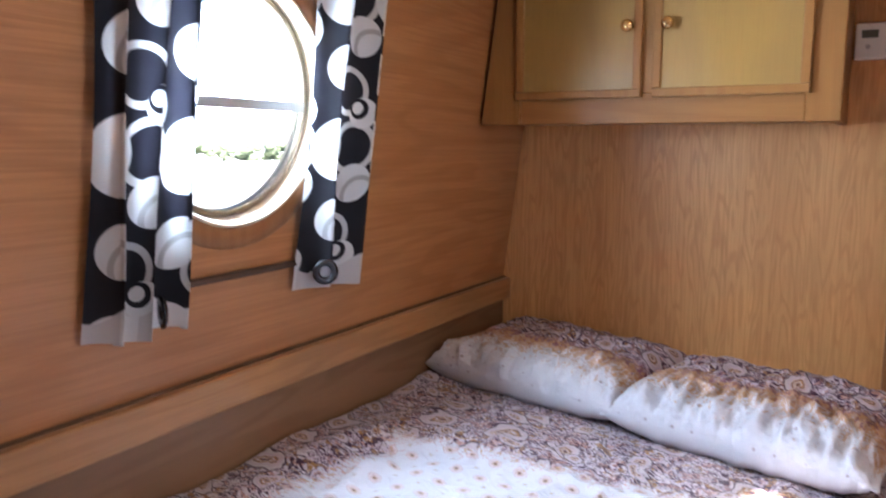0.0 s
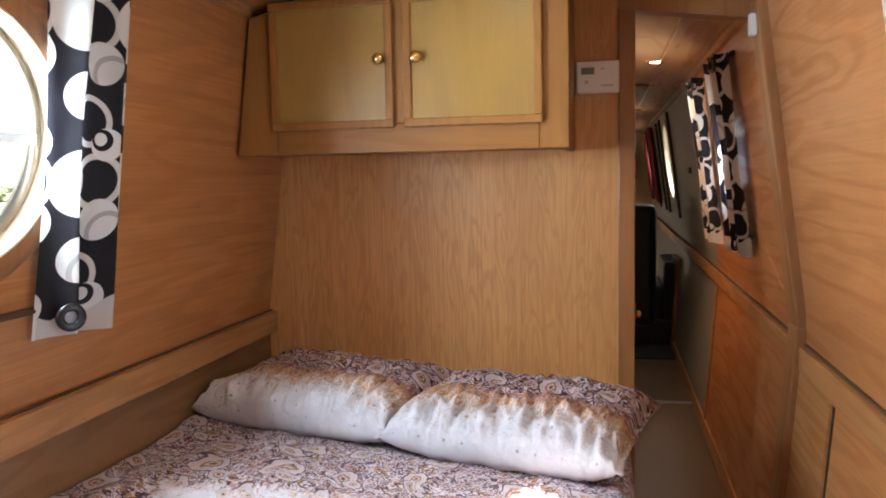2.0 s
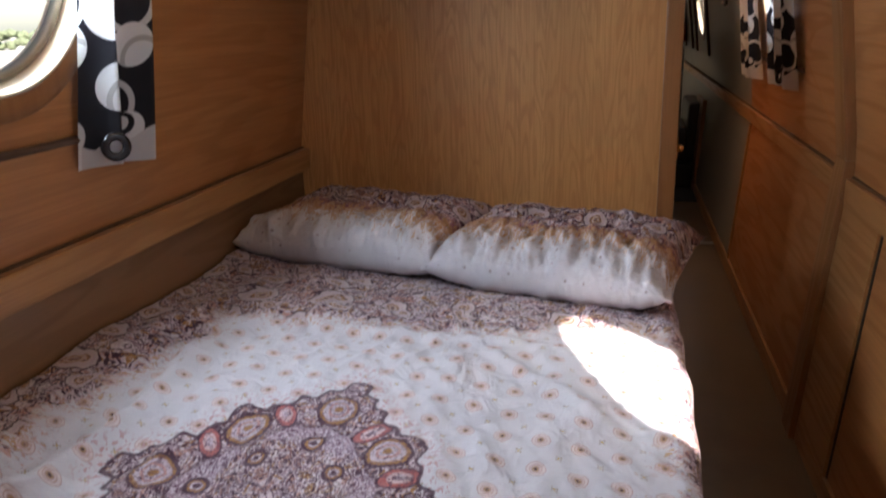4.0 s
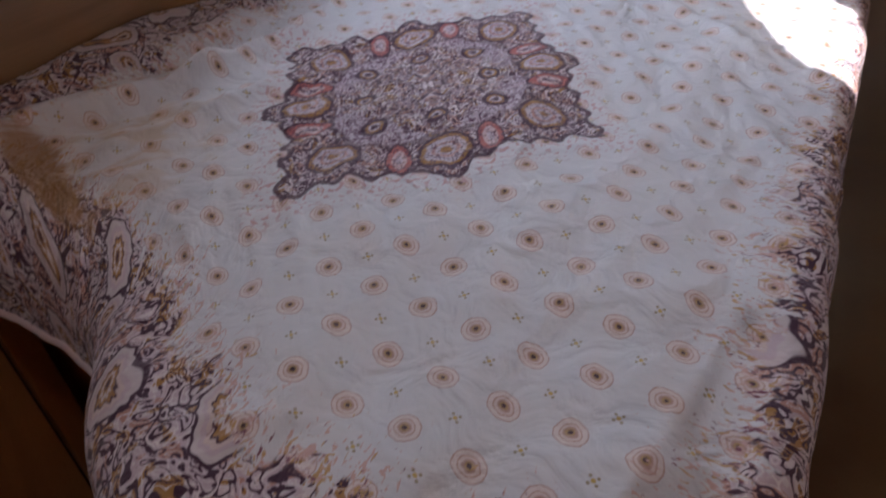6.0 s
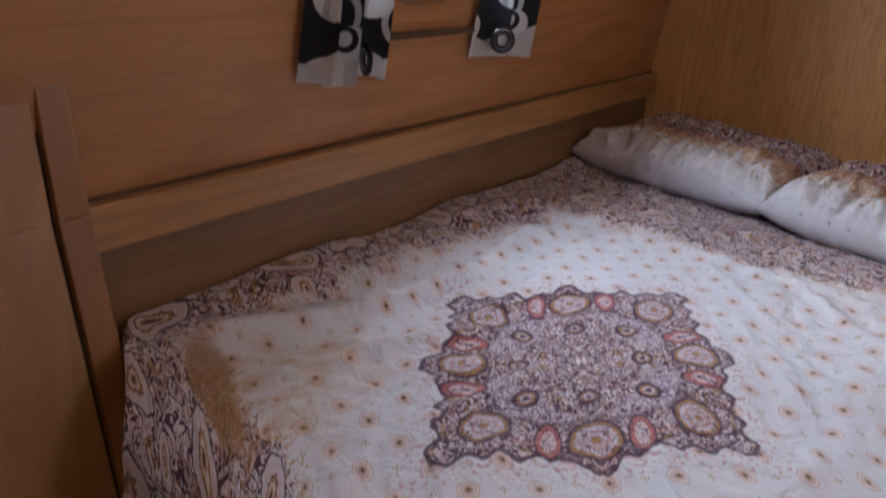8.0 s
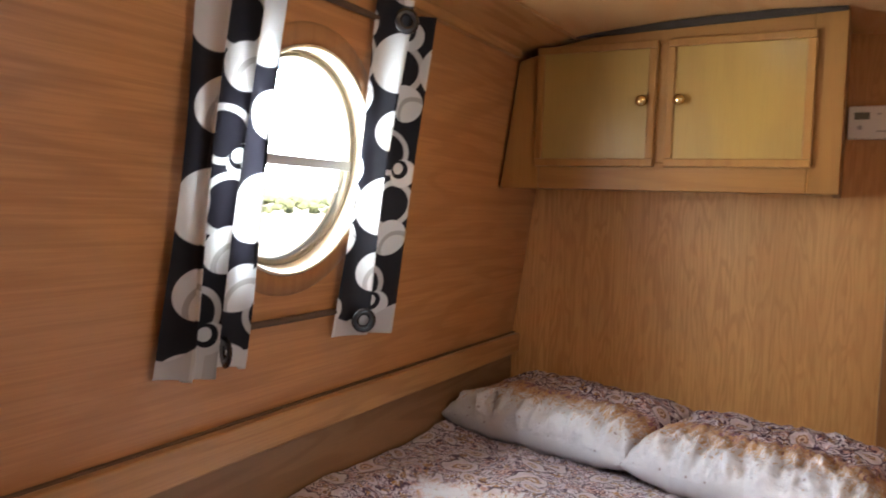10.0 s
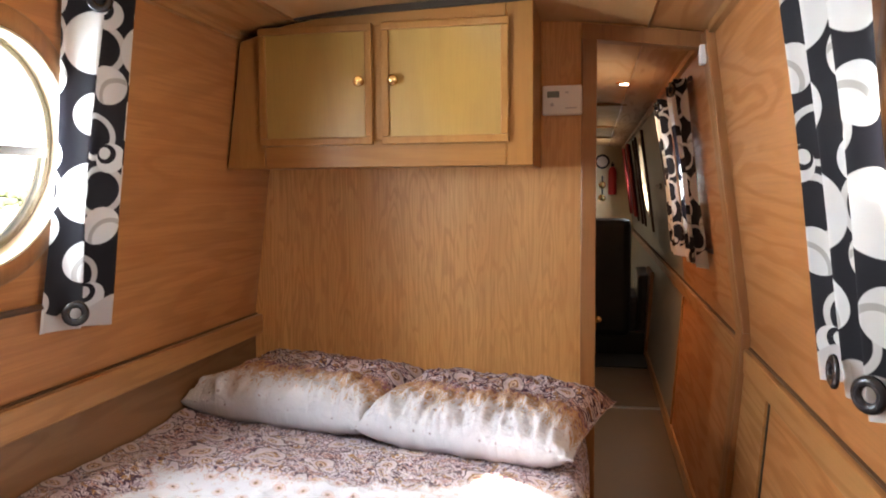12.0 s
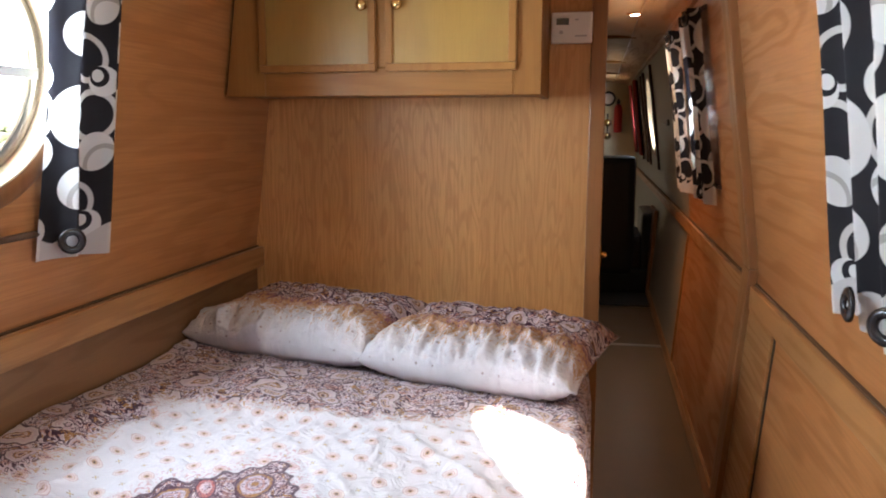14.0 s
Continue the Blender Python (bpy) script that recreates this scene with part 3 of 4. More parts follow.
structure(link("skirting_right", box(1.787, 1.8, BACK, 2.378, 0, 0.07, 0.004, HULL_IN), oak_rail), "oak skirting board", "skirting")
structure(link("skirting_corridor", box(1.787, 1.8, 2.502, END, 0, 0.07, 0.004, HULL_IN), oak_rail), "oak skirting board", "skirting")


def foot_partition():
    """The short return and panel where the bed ends by the wall."""
    for z0, z1, lean in ((0.0, 0.93, -0.20), (0.93, 1.93, -0.10)):
        structure(link("foot_post", box(0.0, 0.045, 0.272, 0.32, z0, z1, 0.003, lean), oak_post), "oak upright strip at the foot end of the bed", "post")
        structure(link("foot_panel", box(0.0, 0.04, BACK, 0.264, max(z0, 0.08), z1, 0.002, lean), oak_low_up), "tall oak cupboard panel on the wall beyond the bed's foot", "panel")
        structure(link("foot_panel_gap", box(0.0, 0.03, 0.264, 0.272, max(z0, 0.08), z1, 0.0, lean), dark_gap), "dark gap beside the panel", "trim")
    # widened and paled, so the lit floor's brightness sits in its colour
    structure(link("foot_plinth", box(0.0, 0.27, BACK, 0.264, 0.0, 0.08, 0.012), oak_floor), "low oak plinth along the floor", "plinth")


foot_partition()
# pale board laid over the floor in place of the light falling there
structure(link("floor_board", box(0.272, 0.74, -0.62, 0.36, 0.0, 0.012, 0.003), oak_floor), "pale glossy wooden board added for the lit floor by the bed's foot", "floor")


# ---- the bulkhead at the bed's head, with its doorway ----
structure(link("bulkhead", box(0.0, 1.246, FRONT, FRONT + 0.03, 0, 2.0), oak_bulk), "oak-veneered bulkhead at the head of the bed with cathedral grain", "wall")


def doorway():
    structure(link("door_jamb", box(1.243, 1.296, FRONT - 0.018, FRONT + 0.05, 0, 1.93, 0.005), oak_post), "oak door jamb", "door frame")
    bm = bmesh.new()
    prof = [(1.243, 1.928), (1.70, 1.872), (1.70, 1.925), (1.243, 1.980)]
    rows = [[bm.verts.new((x, y, z)) for x, z in prof] for y in (FRONT - 0.018, FRONT + 0.05)]
    for i in range(4):
        j = (i + 1) % 4
        bm.faces.new((rows[0][i], rows[0][j], rows[1][j], rows[1][i]))
    for r in rows:
        bm.faces.new(r)
    structure(link("door_header", bm, oak_post), "oak door header sloping with the roof", "door frame")
    structure(link("bulkhead_top", box(1.246, 1.7, FRONT, FRONT + 0.03, 1.93, 2.0), oak_bulk), "oak strip of bulkhead over the doorway", "wall")
    structure(link("corridor_partition", box(1.21, 1.242, FRONT + 0.03, 5.6, 0, 2.0), oak_wall_up), "oak partition along the corridor", "wall")
    structure(link("threshold", box(1.243, 1.8, 4.70, 4.74, 0.0, 0.006, 0.002), threshold_metal), "aluminium threshold strip on the floor", "threshold")


doorway()


# ---- portholes ----
def porthole(cy, cz, right, r=0.246, bar=True, label="round porthole with a cream liner"):
    x = wall_x(cz, right)
    s = 1 if right else -1
    th = math.atan(LEAN_IN)
    m = Matrix.Translation((x, cy, cz)) @ Matrix.Rotation((math.pi / 2 if right else -math.pi / 2) + (-th if right else th), 4, "Y")
    # local z points outwards
    thing = base("porthole", x, cy, cz, label, "porthole")
    part("liner", lathe([(r, -0.004), (r + 0.003, -0.008), (r + 0.008, -0.004), (r - 0.002, 0.002), (r - 0.006, 0.05), (r - 0.02, 0.055), (r - 0.02, 0.06)], m, 64), white_liner, thing, "cream-painted liner ring", True)
    part("trim_ring", lathe([(r + 0.008, -0.001), (r + 0.010, -0.006), (r + 0.048, -0.007), (r + 0.054, -0.001)], m, 64), oak_post, thing, "flat oak trim ring", True)
    part("frame", lathe([(r - 0.006, 0.052), (r - 0.008, 0.032), (r - 0.018, 0.030), (r - 0.023, 0.036), (r - 0.023, 0.05)], m, 64), brass_frame, thing, "dull metal window frame", True)
    if bar:
        bm = bmesh.new()
        add_box(bm, -0.012, 0.012, -(r - 0.021), r - 0.021, 0.030, 0.044, 0.003)
        bmesh.ops.transform(bm, matrix=m, verts=bm.verts)
        part("glazing_bar", bm, bar_metal, thing, "grey metal glazing bar")
    bm = bmesh.new()
    add_cyl(bm, m @ Matrix.Translation((0, 0, 0.042)), r - 0.021, r - 0.021, 0.004, 48)
    pane = part("pane", bm, glass, thing)
    pane.visible_shadow = False
    return thing


porthole(1.10, 1.50, False, 0.244)
porthole(0.74, 1.50, True, 0.246, bar=False)
# unseen porthole behind the camera, added to go with its window light
porthole(-0.4, 1.50, False, 0.244, bar=False)
porthole(3.55, 1.50, True)
porthole(6.7, 1.5, True, 0.3)
porthole(8.9, 1.5, True, 0.3)


# ---- curtains on rods ----
def curtain(ya, yb, z0, z1, right, folds, eyelets, label, seed):
    """A short curtain gathered in folds on a top and a bottom rod; eyelets: (part of the width, up or down)."""
    rng = random.Random(seed)
    thing = base("curtain", 0, ya, z0, label, "curtain", "porthole curtains")
    s = -1 if right else 1
    nu, nv = folds * 14, 40
    ph = -math.pi / 2
    bm = bmesh.new()
    uv = bm.loops.layers.uv.new("UVMap")
    grid, us = [], []
    for j in range(nv + 1):
        f = j / nv
        z = z0 + (z1 - z0) * f
        row, arc, last = [], 0.0, None
        for i in range(nu + 1):
            g = i / nu
            a = g * folds * 6.283 + ph
            amp = 0.030 * (0.85 + 0.15 * math.sin(3.1 * g + seed)) * (0.85 + 0.15 * math.cos(6.28 * f))
            off = 0.046 + amp * math.sin(a + 0.25 * math.sin(5 * f + seed))
            y = ya + (yb - ya) * g + 0.012 * math.cos(a) + 0.006 * math.sin(4 * f + 9 * g)
            hem = 0.006 * math.sin(a * 0.5 + seed) if j in (0, nv) else 0
            co = Vector((wall_x(z, right) + s * off, y, z + hem))
            if last is not None:
                arc += (co - last).length
            last = co
            row.append((bm.verts.new(co), arc))
        grid.append(row)
    for j in range(nv):
        for i in range(nu):
            q = [grid[j][i], grid[j][i + 1], grid[j + 1][i + 1], grid[j + 1][i]]
            face = bm.faces.new([v for v, _ in q])
            for lp, (v, arc) in zip(face.loops, q):
                lp[uv].uv = (arc + (seed - 1) * 0.023, v.co.z - z0)
    cloth = part("cloth", bm, curtain_cloth, thing, "", True)
    for g, up in eyelets:
        z = z1 - 0.045 if up else z0 + 0.045
        a = g * folds * 6.283 + ph
        y = ya + (yb - ya) * g
        off, slope = 0.046 + 0.027 * math.sin(a), 0.027 * math.cos(a) * folds * 6.283 / (yb - ya)
        out = Vector((s, -slope, 0)).normalized()
        m = Matrix.Translation(Vector((wall_x(z, right) + s * off, y, z)) + out * 0.007) @ out.to_track_quat("Z", "Y").to_matrix().to_4x4()
        part("eyelet", lathe([(0.013, 0.0), (0.014, 0.005), (0.022, 0.007), (0.03, 0.003), (0.031, -0.002), (0.013, -0.002)], m, 28), dark_eyelet, thing, "black ring eyelet", True)
    return thing


def curtain_rod(ya, yb, z, right):
    bm = bmesh.new()
    s = -1 if right else 1
    x = wall_x(z, right) + s * 0.012
    add_cyl(bm, pose(x, ya, z, -90, 0, 0), 0.008, 0.008, yb - ya, 12)
    for y in (ya, yb):
        add_box(bm, min(x, wall_x(z, right)), max(x, wall_x(z, right)), y - 0.008, y + 0.008, z - 0.01, z + 0.01, 0.002)
    return tagged(link("curtain_rod", bm, rod_wood), "thin brown curtain rod on the side wall", "curtain rod", "curtain rods")


BW = "black and white cotton curtain with big discs"
curtain(1.275, 1.53, 1.085, 1.89, False, 2, ((0.2, True), (0.2, False)), BW + ", beside the porthole", 1)
curtain(0.735, 0.955, 1.075, 1.89, False, 3, ((0.55, False), (0.55, True)), BW + ", bunched beside the porthole", 2)
curtain(0.96, 1.365, 1.045, 1.89, True, 3, ((0.13, False), (0.5, False), (0.5, True)), BW + ", glowing in the sun", 3)
curtain(3.02, 3.42, 1.08, 1.86, True, 3, ((0.15, True), (0.2, False)), BW + ", in the corridor", 5)
curtain(3.80, 4.15, 1.06, 1.86, True, 3, ((0.15, True), ), BW + ", in the corridor", 6)
for ya, yb, right in ((0.76, 1.50, False), (0.86, 1.37, True), (3.02, 4.18, True)):
    curtain_rod(ya, yb, 1.150, right)
    curtain_rod(ya, yb, 1.85, right)


# ---- overhead cupboard ----
def cupboard():
    thing = base("overhead_cupboard", 0.6, 2.3, 1.5, "oak overhead cupboard with two pale panelled doors", "cupboard")
    y = 2.135

    def lx(z):
        return wall_x(z, False)

    bm = bmesh.new()
    add_box(bm, 1.083, 1.103, y + 0.02, FRONT, 1.484, camber(1.09) - 0.004)
    part("side_panel", bm, oak_frame, thing)
    bm = bmesh.new()
    rows = [[bm.verts.new(c) for c in ((lx(z), yy, z), (1.075, yy, z))] for yy in (y + 0.02, FRONT) for z in (1.492, 1.507)]
    for a, b in ((0, 1), (1, 3), (3, 2), (2, 0)):
        bm.faces.new((rows[a][0], rows[a][1], rows[b][1], rows[b][0]))
    bm.faces.new((rows[0][0], rows[1][0], rows[3][0], rows[2][0]))
    bm.faces.new((rows[0][1], rows[1][1], rows[3][1], rows[2][1]))
    part("bottom_panel", bm, oak_x, thing)

    def slab(name, pts, mat, y0=y, y1=y + 0.02):
        b2 = bmesh.new()
        f = [b2.verts.new((px, y0, pz)) for px, pz in pts]
        g = [b2.verts.new((px, y1, pz)) for px, pz in pts]
        b2.faces.new(f)
        b2.faces.new(g[::-1])
        for i in range(len(pts)):
            j = (i + 1) % len(pts)
            b2.faces.new((f[i], f[j], g[j], g[i]))
        bmesh.ops.bevel(b2, geom=[e for e in b2.edges], offset=0.003, segments=1, affect="EDGES")
        return part(name, b2, mat, thing)

    slab("stile", [(lx(1.484) + 0.012, 1.484), (0.222, 1.484), (0.222, camber(0.25) - 0.03), (lx(1.90) + 0.012, 1.90)], oak_frame)
    slab("stile", [(1.02, 1.484), (1.104, 1.484), (1.104, camber(1.09) - 0.006), (1.02, camber(1.02) - 0.006)], oak_frame)
    slab("stile", [(0.59, 1.57), (0.634, 1.57), (0.634, 1.93), (0.59, 1.93)], oak_frame)
    slab("rail", [(0.222, 1.484), (1.02, 1.484), (1.02, 1.57), (0.222, 1.57)], oak_x)
    top = [(0.222 + (1.02 - 0.222) * i / 10, camber(0.222 + (1.02 - 0.222) * i / 10) - 0.012) for i in range(10, -1, -1)]
    top[-1] = (0.222, camber(0.25) - 0.03)
    slab("rail", [(0.222, 1.93), (1.02, 1.93)] + top, oak_x)
    slab("shadow_gap", [(0.30, 1.958), (1.10, 1.983), (1.10, 1.995), (0.9, 2.0), (0.6, 1.989), (0.30, 1.966)], dark_gap, y - 0.012, y + 0.0)
    for x0, x1, kx in ((0.213, 0.596, 0.557), (0.627, 1.029, 0.668)):
        z0, z1 = 1.557, 1.937
        door = part("door", box(x0 + 0.02, x1 - 0.02, y - 0.012, y - 0.002, z0 + 0.02, z1 - 0.02), oak_door, thing, "pale yellow ash door panel")
        bm = bmesh.new()
        w = 0.024
        for a, b, c, d in ((x0, x1, z0, z0 + w), (x0, x1, z1 - w, z1), (x0, x0 + w, z0 + w, z1 - w), (x1 - w, x1, z0 + w, z1 - w)):
            add_box(bm, a, b, y - 0.02, y - 0.001, c, d, 0.004)
        part("moulding", bm, oak_frame, door, "raised oak moulding")
        m = Matrix.Translation((kx, y - 0.012, 1.754)) @ Matrix.Rotation(math.pi / 2, 4, "X")
        part("knob", lathe([(0.012, 0.0), (0.012, 0.003), (0.006, 0.005), (0.006, 0.014), (0.014, 0.018), (0.0175, 0.025), (0.014, 0.032), (0.006, 0.035), (0.0, 0.0355)], m, 24), brass, door, "round polished brass knob", True)
    return thing


cupboard()


# ---- thermostat on the bulkhead ----
def thermostat():
    y = FRONT
    thing = base("thermostat", 1.17, y, 1.73, "white plastic heating thermostat with a small grey display", "thermostat")
    part("case", box(1.110, 1.246, y - 0.028, y, 1.667, 1.769, 0.006), white_plastic, thing)
    part("display", box(1.126, 1.168, y - 0.030, y - 0.027, 1.727, 1.749, 0.001), grey_lcd, thing, "grey display")
    bm = bmesh.new()
    add_cyl(bm, pose(1.143, y - 0.027, 1.703, 90, 0, 0), 0.007, 0.006, 0.006, 20)
    part("button", bm, pale_grey, thing, "round grey button")
    for z, w in ((1.688, 0.04), (1.741, 0.012)):
        part("printed_mark", box(1.188, 1.188 + w, y - 0.0295, y - 0.0275, z, z + 0.005), pale_grey, thing, "small grey printed mark")
    return thing


thermostat()


# ---- downlights ----
def downlight(x, y, watts):
    z = camber(x)
    thing = base("downlight", x, y, z, "round recessed downlight, lit, in the ceiling", "downlight", "ceiling downlights")
    m = pose(x, y, z, 180, 0, 0)
    part("rim", lathe([(0.028, -0.002), (0.03, 0.004), (0.042, 0.006), (0.05, 0.001), (0.05, -0.004)], m, 36), brass, thing, "brass rim", True)
    bm = bmesh.new()
    add_cyl(bm, pose(x, y, z - 0.0035, 0, 0, 0), 0.03, 0.03, 0.003, 28)
    part("lens", bm, lamp_glow, thing, "glowing lamp lens")
    lamp = new("downlight_lamp", bpy.data.lights.new("downlight_lamp", "SPOT"))
    lamp.data.energy, lamp.data.spot_size, lamp.data.spot_blend, lamp.data.color, lamp.data.shadow_soft_size = watts, radians(130), 0.8, (1.0, 0.86, 0.62), 0.03
    lamp.location = (x, y, z - 0.012)
    return thing


downlight(0.92, 1.765, 0.5)
# unseen downlight, added for the warm light on the bed's foot and floor
downlight(0.905, -0.2, 2.2)
downlight(1.45, 4.0, 4.5)


# ---- the bed ----
def smooth01(a):
    a = max(0.0, min(1.0, a))
    return a * a * (3 - 2 * a)


def foot_line(x):
    """Where the quilt's foot edge runs: drawn in beside the wall, further out over the gangway."""
    return 0.225 - 0.305 * smooth01((x - 0.22) / 0.72)


def bed_z(x, y):
    z = 0.672 + 0.018 * math.sin(min(1, max(0, x / 1.34)) * math.pi) + 0.05 * smooth01(1 - x / 0.24)
    z += 0.02 * (noise.noise(Vector((x * 2.2, y * 2.2, 0.3))))
    z += 0.009 * noise.noise(Vector((x * 6, y * 5, 1.7)))
    z += 0.009 * noise.noise(Vector((x * 11 + y * 2.0, y * 2.0 - x, 4.1))) + 0.006 * noise.noise(Vector((x * 5 - y * 9, y * 3 + x * 5, 7.3)))
    z += 0.010 * abs(noise.noise(Vector((x * 17 + y * 5, y * 5, 2.2))))
    # pressed creases, in three directions, that come and go
    for ang, s1, s2, amp, seed in ((0.5, 1.6, 11.0, 0.006, 1.0), (1.35, 1.4, 10.0, 0.006, 5.0), (2.3, 1.8, 12.0, 0.005, 9.0)):
        c, s = math.cos(ang), math.sin(ang)
        n = noise.noise(Vector(((x * c + y * s) * s1, (y * c - x * s) * s2, seed)))
        m = smooth01(noise.noise(Vector((x * 2.3, y * 2.3, seed + 3))) * 2.2 + 0.25)
        z += amp * m * math.exp(-(n / 0.11) ** 2)
    # long folds: beside the wall, by the open edge and towards the foot
    for x0, y0, x1, y1, h, w in ((0.13, 0.42, 0.25, 0.72, 0.028, 0.026), (0.25, 0.72, 0.285, 0.97, 0.026, 0.026), (0.285, 0.97, 0.24, 1.28, 0.022, 0.028), (0.24, 1.28, 0.33, 1.60, 0.014, 0.03),
                                (0.09, 0.55, 0.21, 0.98, -0.02, 0.03), (1.19, 1.12, 1.30, 0.99, 0.018, 0.012), (0.87, 1.37, 1.10, 1.15, 0.012, 0.014), (0.30, 0.50, 0.42, 0.80, 0.012, 0.018),
                                (0.44, 0.40, 0.50, 0.72, 0.010, 0.016), (0.85, 0.22, 0.90, 0.48, 0.004, 0.012), (1.06, 0.20, 1.03, 0.46, 0.004, 0.012), (0.66, 0.20, 0.70, 0.40, 0.004, 0.012),
                                (0.55, 1.46, 0.95, 1.42, 0.010, 0.018), (0.36, 0.62, 0.40, 0.98, 0.009, 0.016), (1.14, 0.62, 1.29, 0.52, 0.012, 0.014), (1.16, 0.86, 1.29, 0.74, 0.010, 0.013), (0.10, 1.25, 0.17, 1.70, 0.016, 0.03)):
        dx, dy = x1 - x0, y1 - y0
        t = ((x - x0) * dx + (y - y0) * dy) / (dx * dx + dy * dy)
        if -0.3 < t < 1.3:
            d = ((x - x0) * dy - (y - y0) * dx) / math.hypot(dx, dy)
            fade = smooth01((t + 0.3) / 0.4) * smooth01((1.3 - t) / 0.4)
            z += h * fade * math.exp(-(d / w) ** 2)
    return z


def bed():
    thing = base("bed", 0.7, 1.2, 0, "double bed built against the wall under the bulkhead", "bed")
    part("bed_base", box(0.05, 1.15, 0.36, 2.47, 0.0, 0.42, 0.01), oak_wall_up, thing, "oak bed box")
    part("mattress", box(0.05, 1.19, 0.33, 2.47, 0.42, 0.62, 0.04), mattress_cloth, thing, "cream mattress")
    return thing


bed()


def duvet():
    """A printed quilt lying over the bed, hanging over its open side and foot."""
    bm = bmesh.new()
    uv = bm.loops.layers.uv.new("UVMap")
    rad, foot_rad, hang = 0.04, 0.09, 0.20
    us = [0.012 + i * 0.008 for i in range(212)]
    rows_n = 288

    def v_at(i, j):
        v0 = foot_line(min(us[i], 1.21)) + foot_rad - hang
        return v0 + (2.18 - v0) * j / (rows_n - 1)

    def over(d, r):
        """Distance along the cloth past the edge to (outwards, down)."""
        if d <= 0:
            return d, 0.0
        if d < r * math.pi / 2:
            return r * math.sin(d / r), r * (1 - math.cos(d / r))
        return r, r + d - r * math.pi / 2

    rows = []
    for j in range(rows_n):
        row = []
        for i, u in enumerate(us):
            v = v_at(i, j)
            right = 1.214 + 0.012 * smooth01((v - 1.0) / 0.35)
            out_x, down_x = over(u - right, rad)
            x = right + out_x if u > right else u
            fl = foot_line(min(x, right)) + foot_rad
            if u > right - 0.25:
                fl += 0.06 * smooth01((u - (right - 0.25)) / 0.3) ** 2
            out_y, down_y = over(fl - v, foot_rad)
            y = fl - out_y if v < fl else v
            z = bed_z(min(x, right), max(y, fl))
            down = max(down_x, down_y) if min(down_x, down_y) <= 0 else math.hypot(down_x, down_y)
            down = min(down, 0.62)
            flare = 0.012 * math.sin(v * 33 + 1.3 * math.sin(v * 7)) * min(1, down_x / 0.12)
            flare2 = smooth01((u - 0.1) / 0.3) * 0.014 * math.sin(u * 27 + 1.1 * math.sin(u * 9)) * min(1, down_y / 0.12)
            head = smooth01((v - 2.0) / 0.2) * 0.02
            x += 0.23 * smooth01((0.40 - y) / 0.20) * smooth01(1 - u / 0.75)
            row.append(bm.verts.new((x + flare + 0.05 * down_x * 0.3, y - flare2 * 0.5 - 0.03 * down_y, z - down - head)))
        rows.append(row)
    for j in range(rows_n - 1):
        for i in range(len(us) - 1):
            face = bm.faces.new((rows[j][i], rows[j][i + 1], rows[j + 1][i + 1], rows[j + 1][i]))
            for lp, (a, b) in zip(face.loops, ((i, j), (i + 1, j), (i + 1, j + 1), (i, j + 1))):
                lp[uv].uv = (us[a], v_at(a, b))
    thing = base("duvet", 0.7, 1.0, 0.69, "", "")
    hem = [[r[-1].co.copy() for r in rows], [w.co.copy() for w in rows[0]]]
    ob = part("cover", bm, duvet_cloth, thing, "", True)
    mod = ob.modifiers.new("thickness", "SOLIDIFY")
    mod.thickness, mod.offset = 0.012, -1
    for line in hem:
        cu = bpy.data.curves.new("hem", "CURVE")
        cu.dimensions, cu.bevel_depth, cu.bevel_resolution = "3D", 0.006, 2
        sp = cu.splines.new("POLY")
        sp.points.add(len(line) - 1)
        for pt, co in zip(sp.points, line):
            pt.co = (*co, 1)
        cu.materials.append(hem_cloth)
        o = new("hem", cu)
        o.parent = thing
        o["label"] = "stitched cotton hem"
    return tagged(thing, "white cotton duvet with plum medallion, dots and paisley border", "duvet")


duvet()


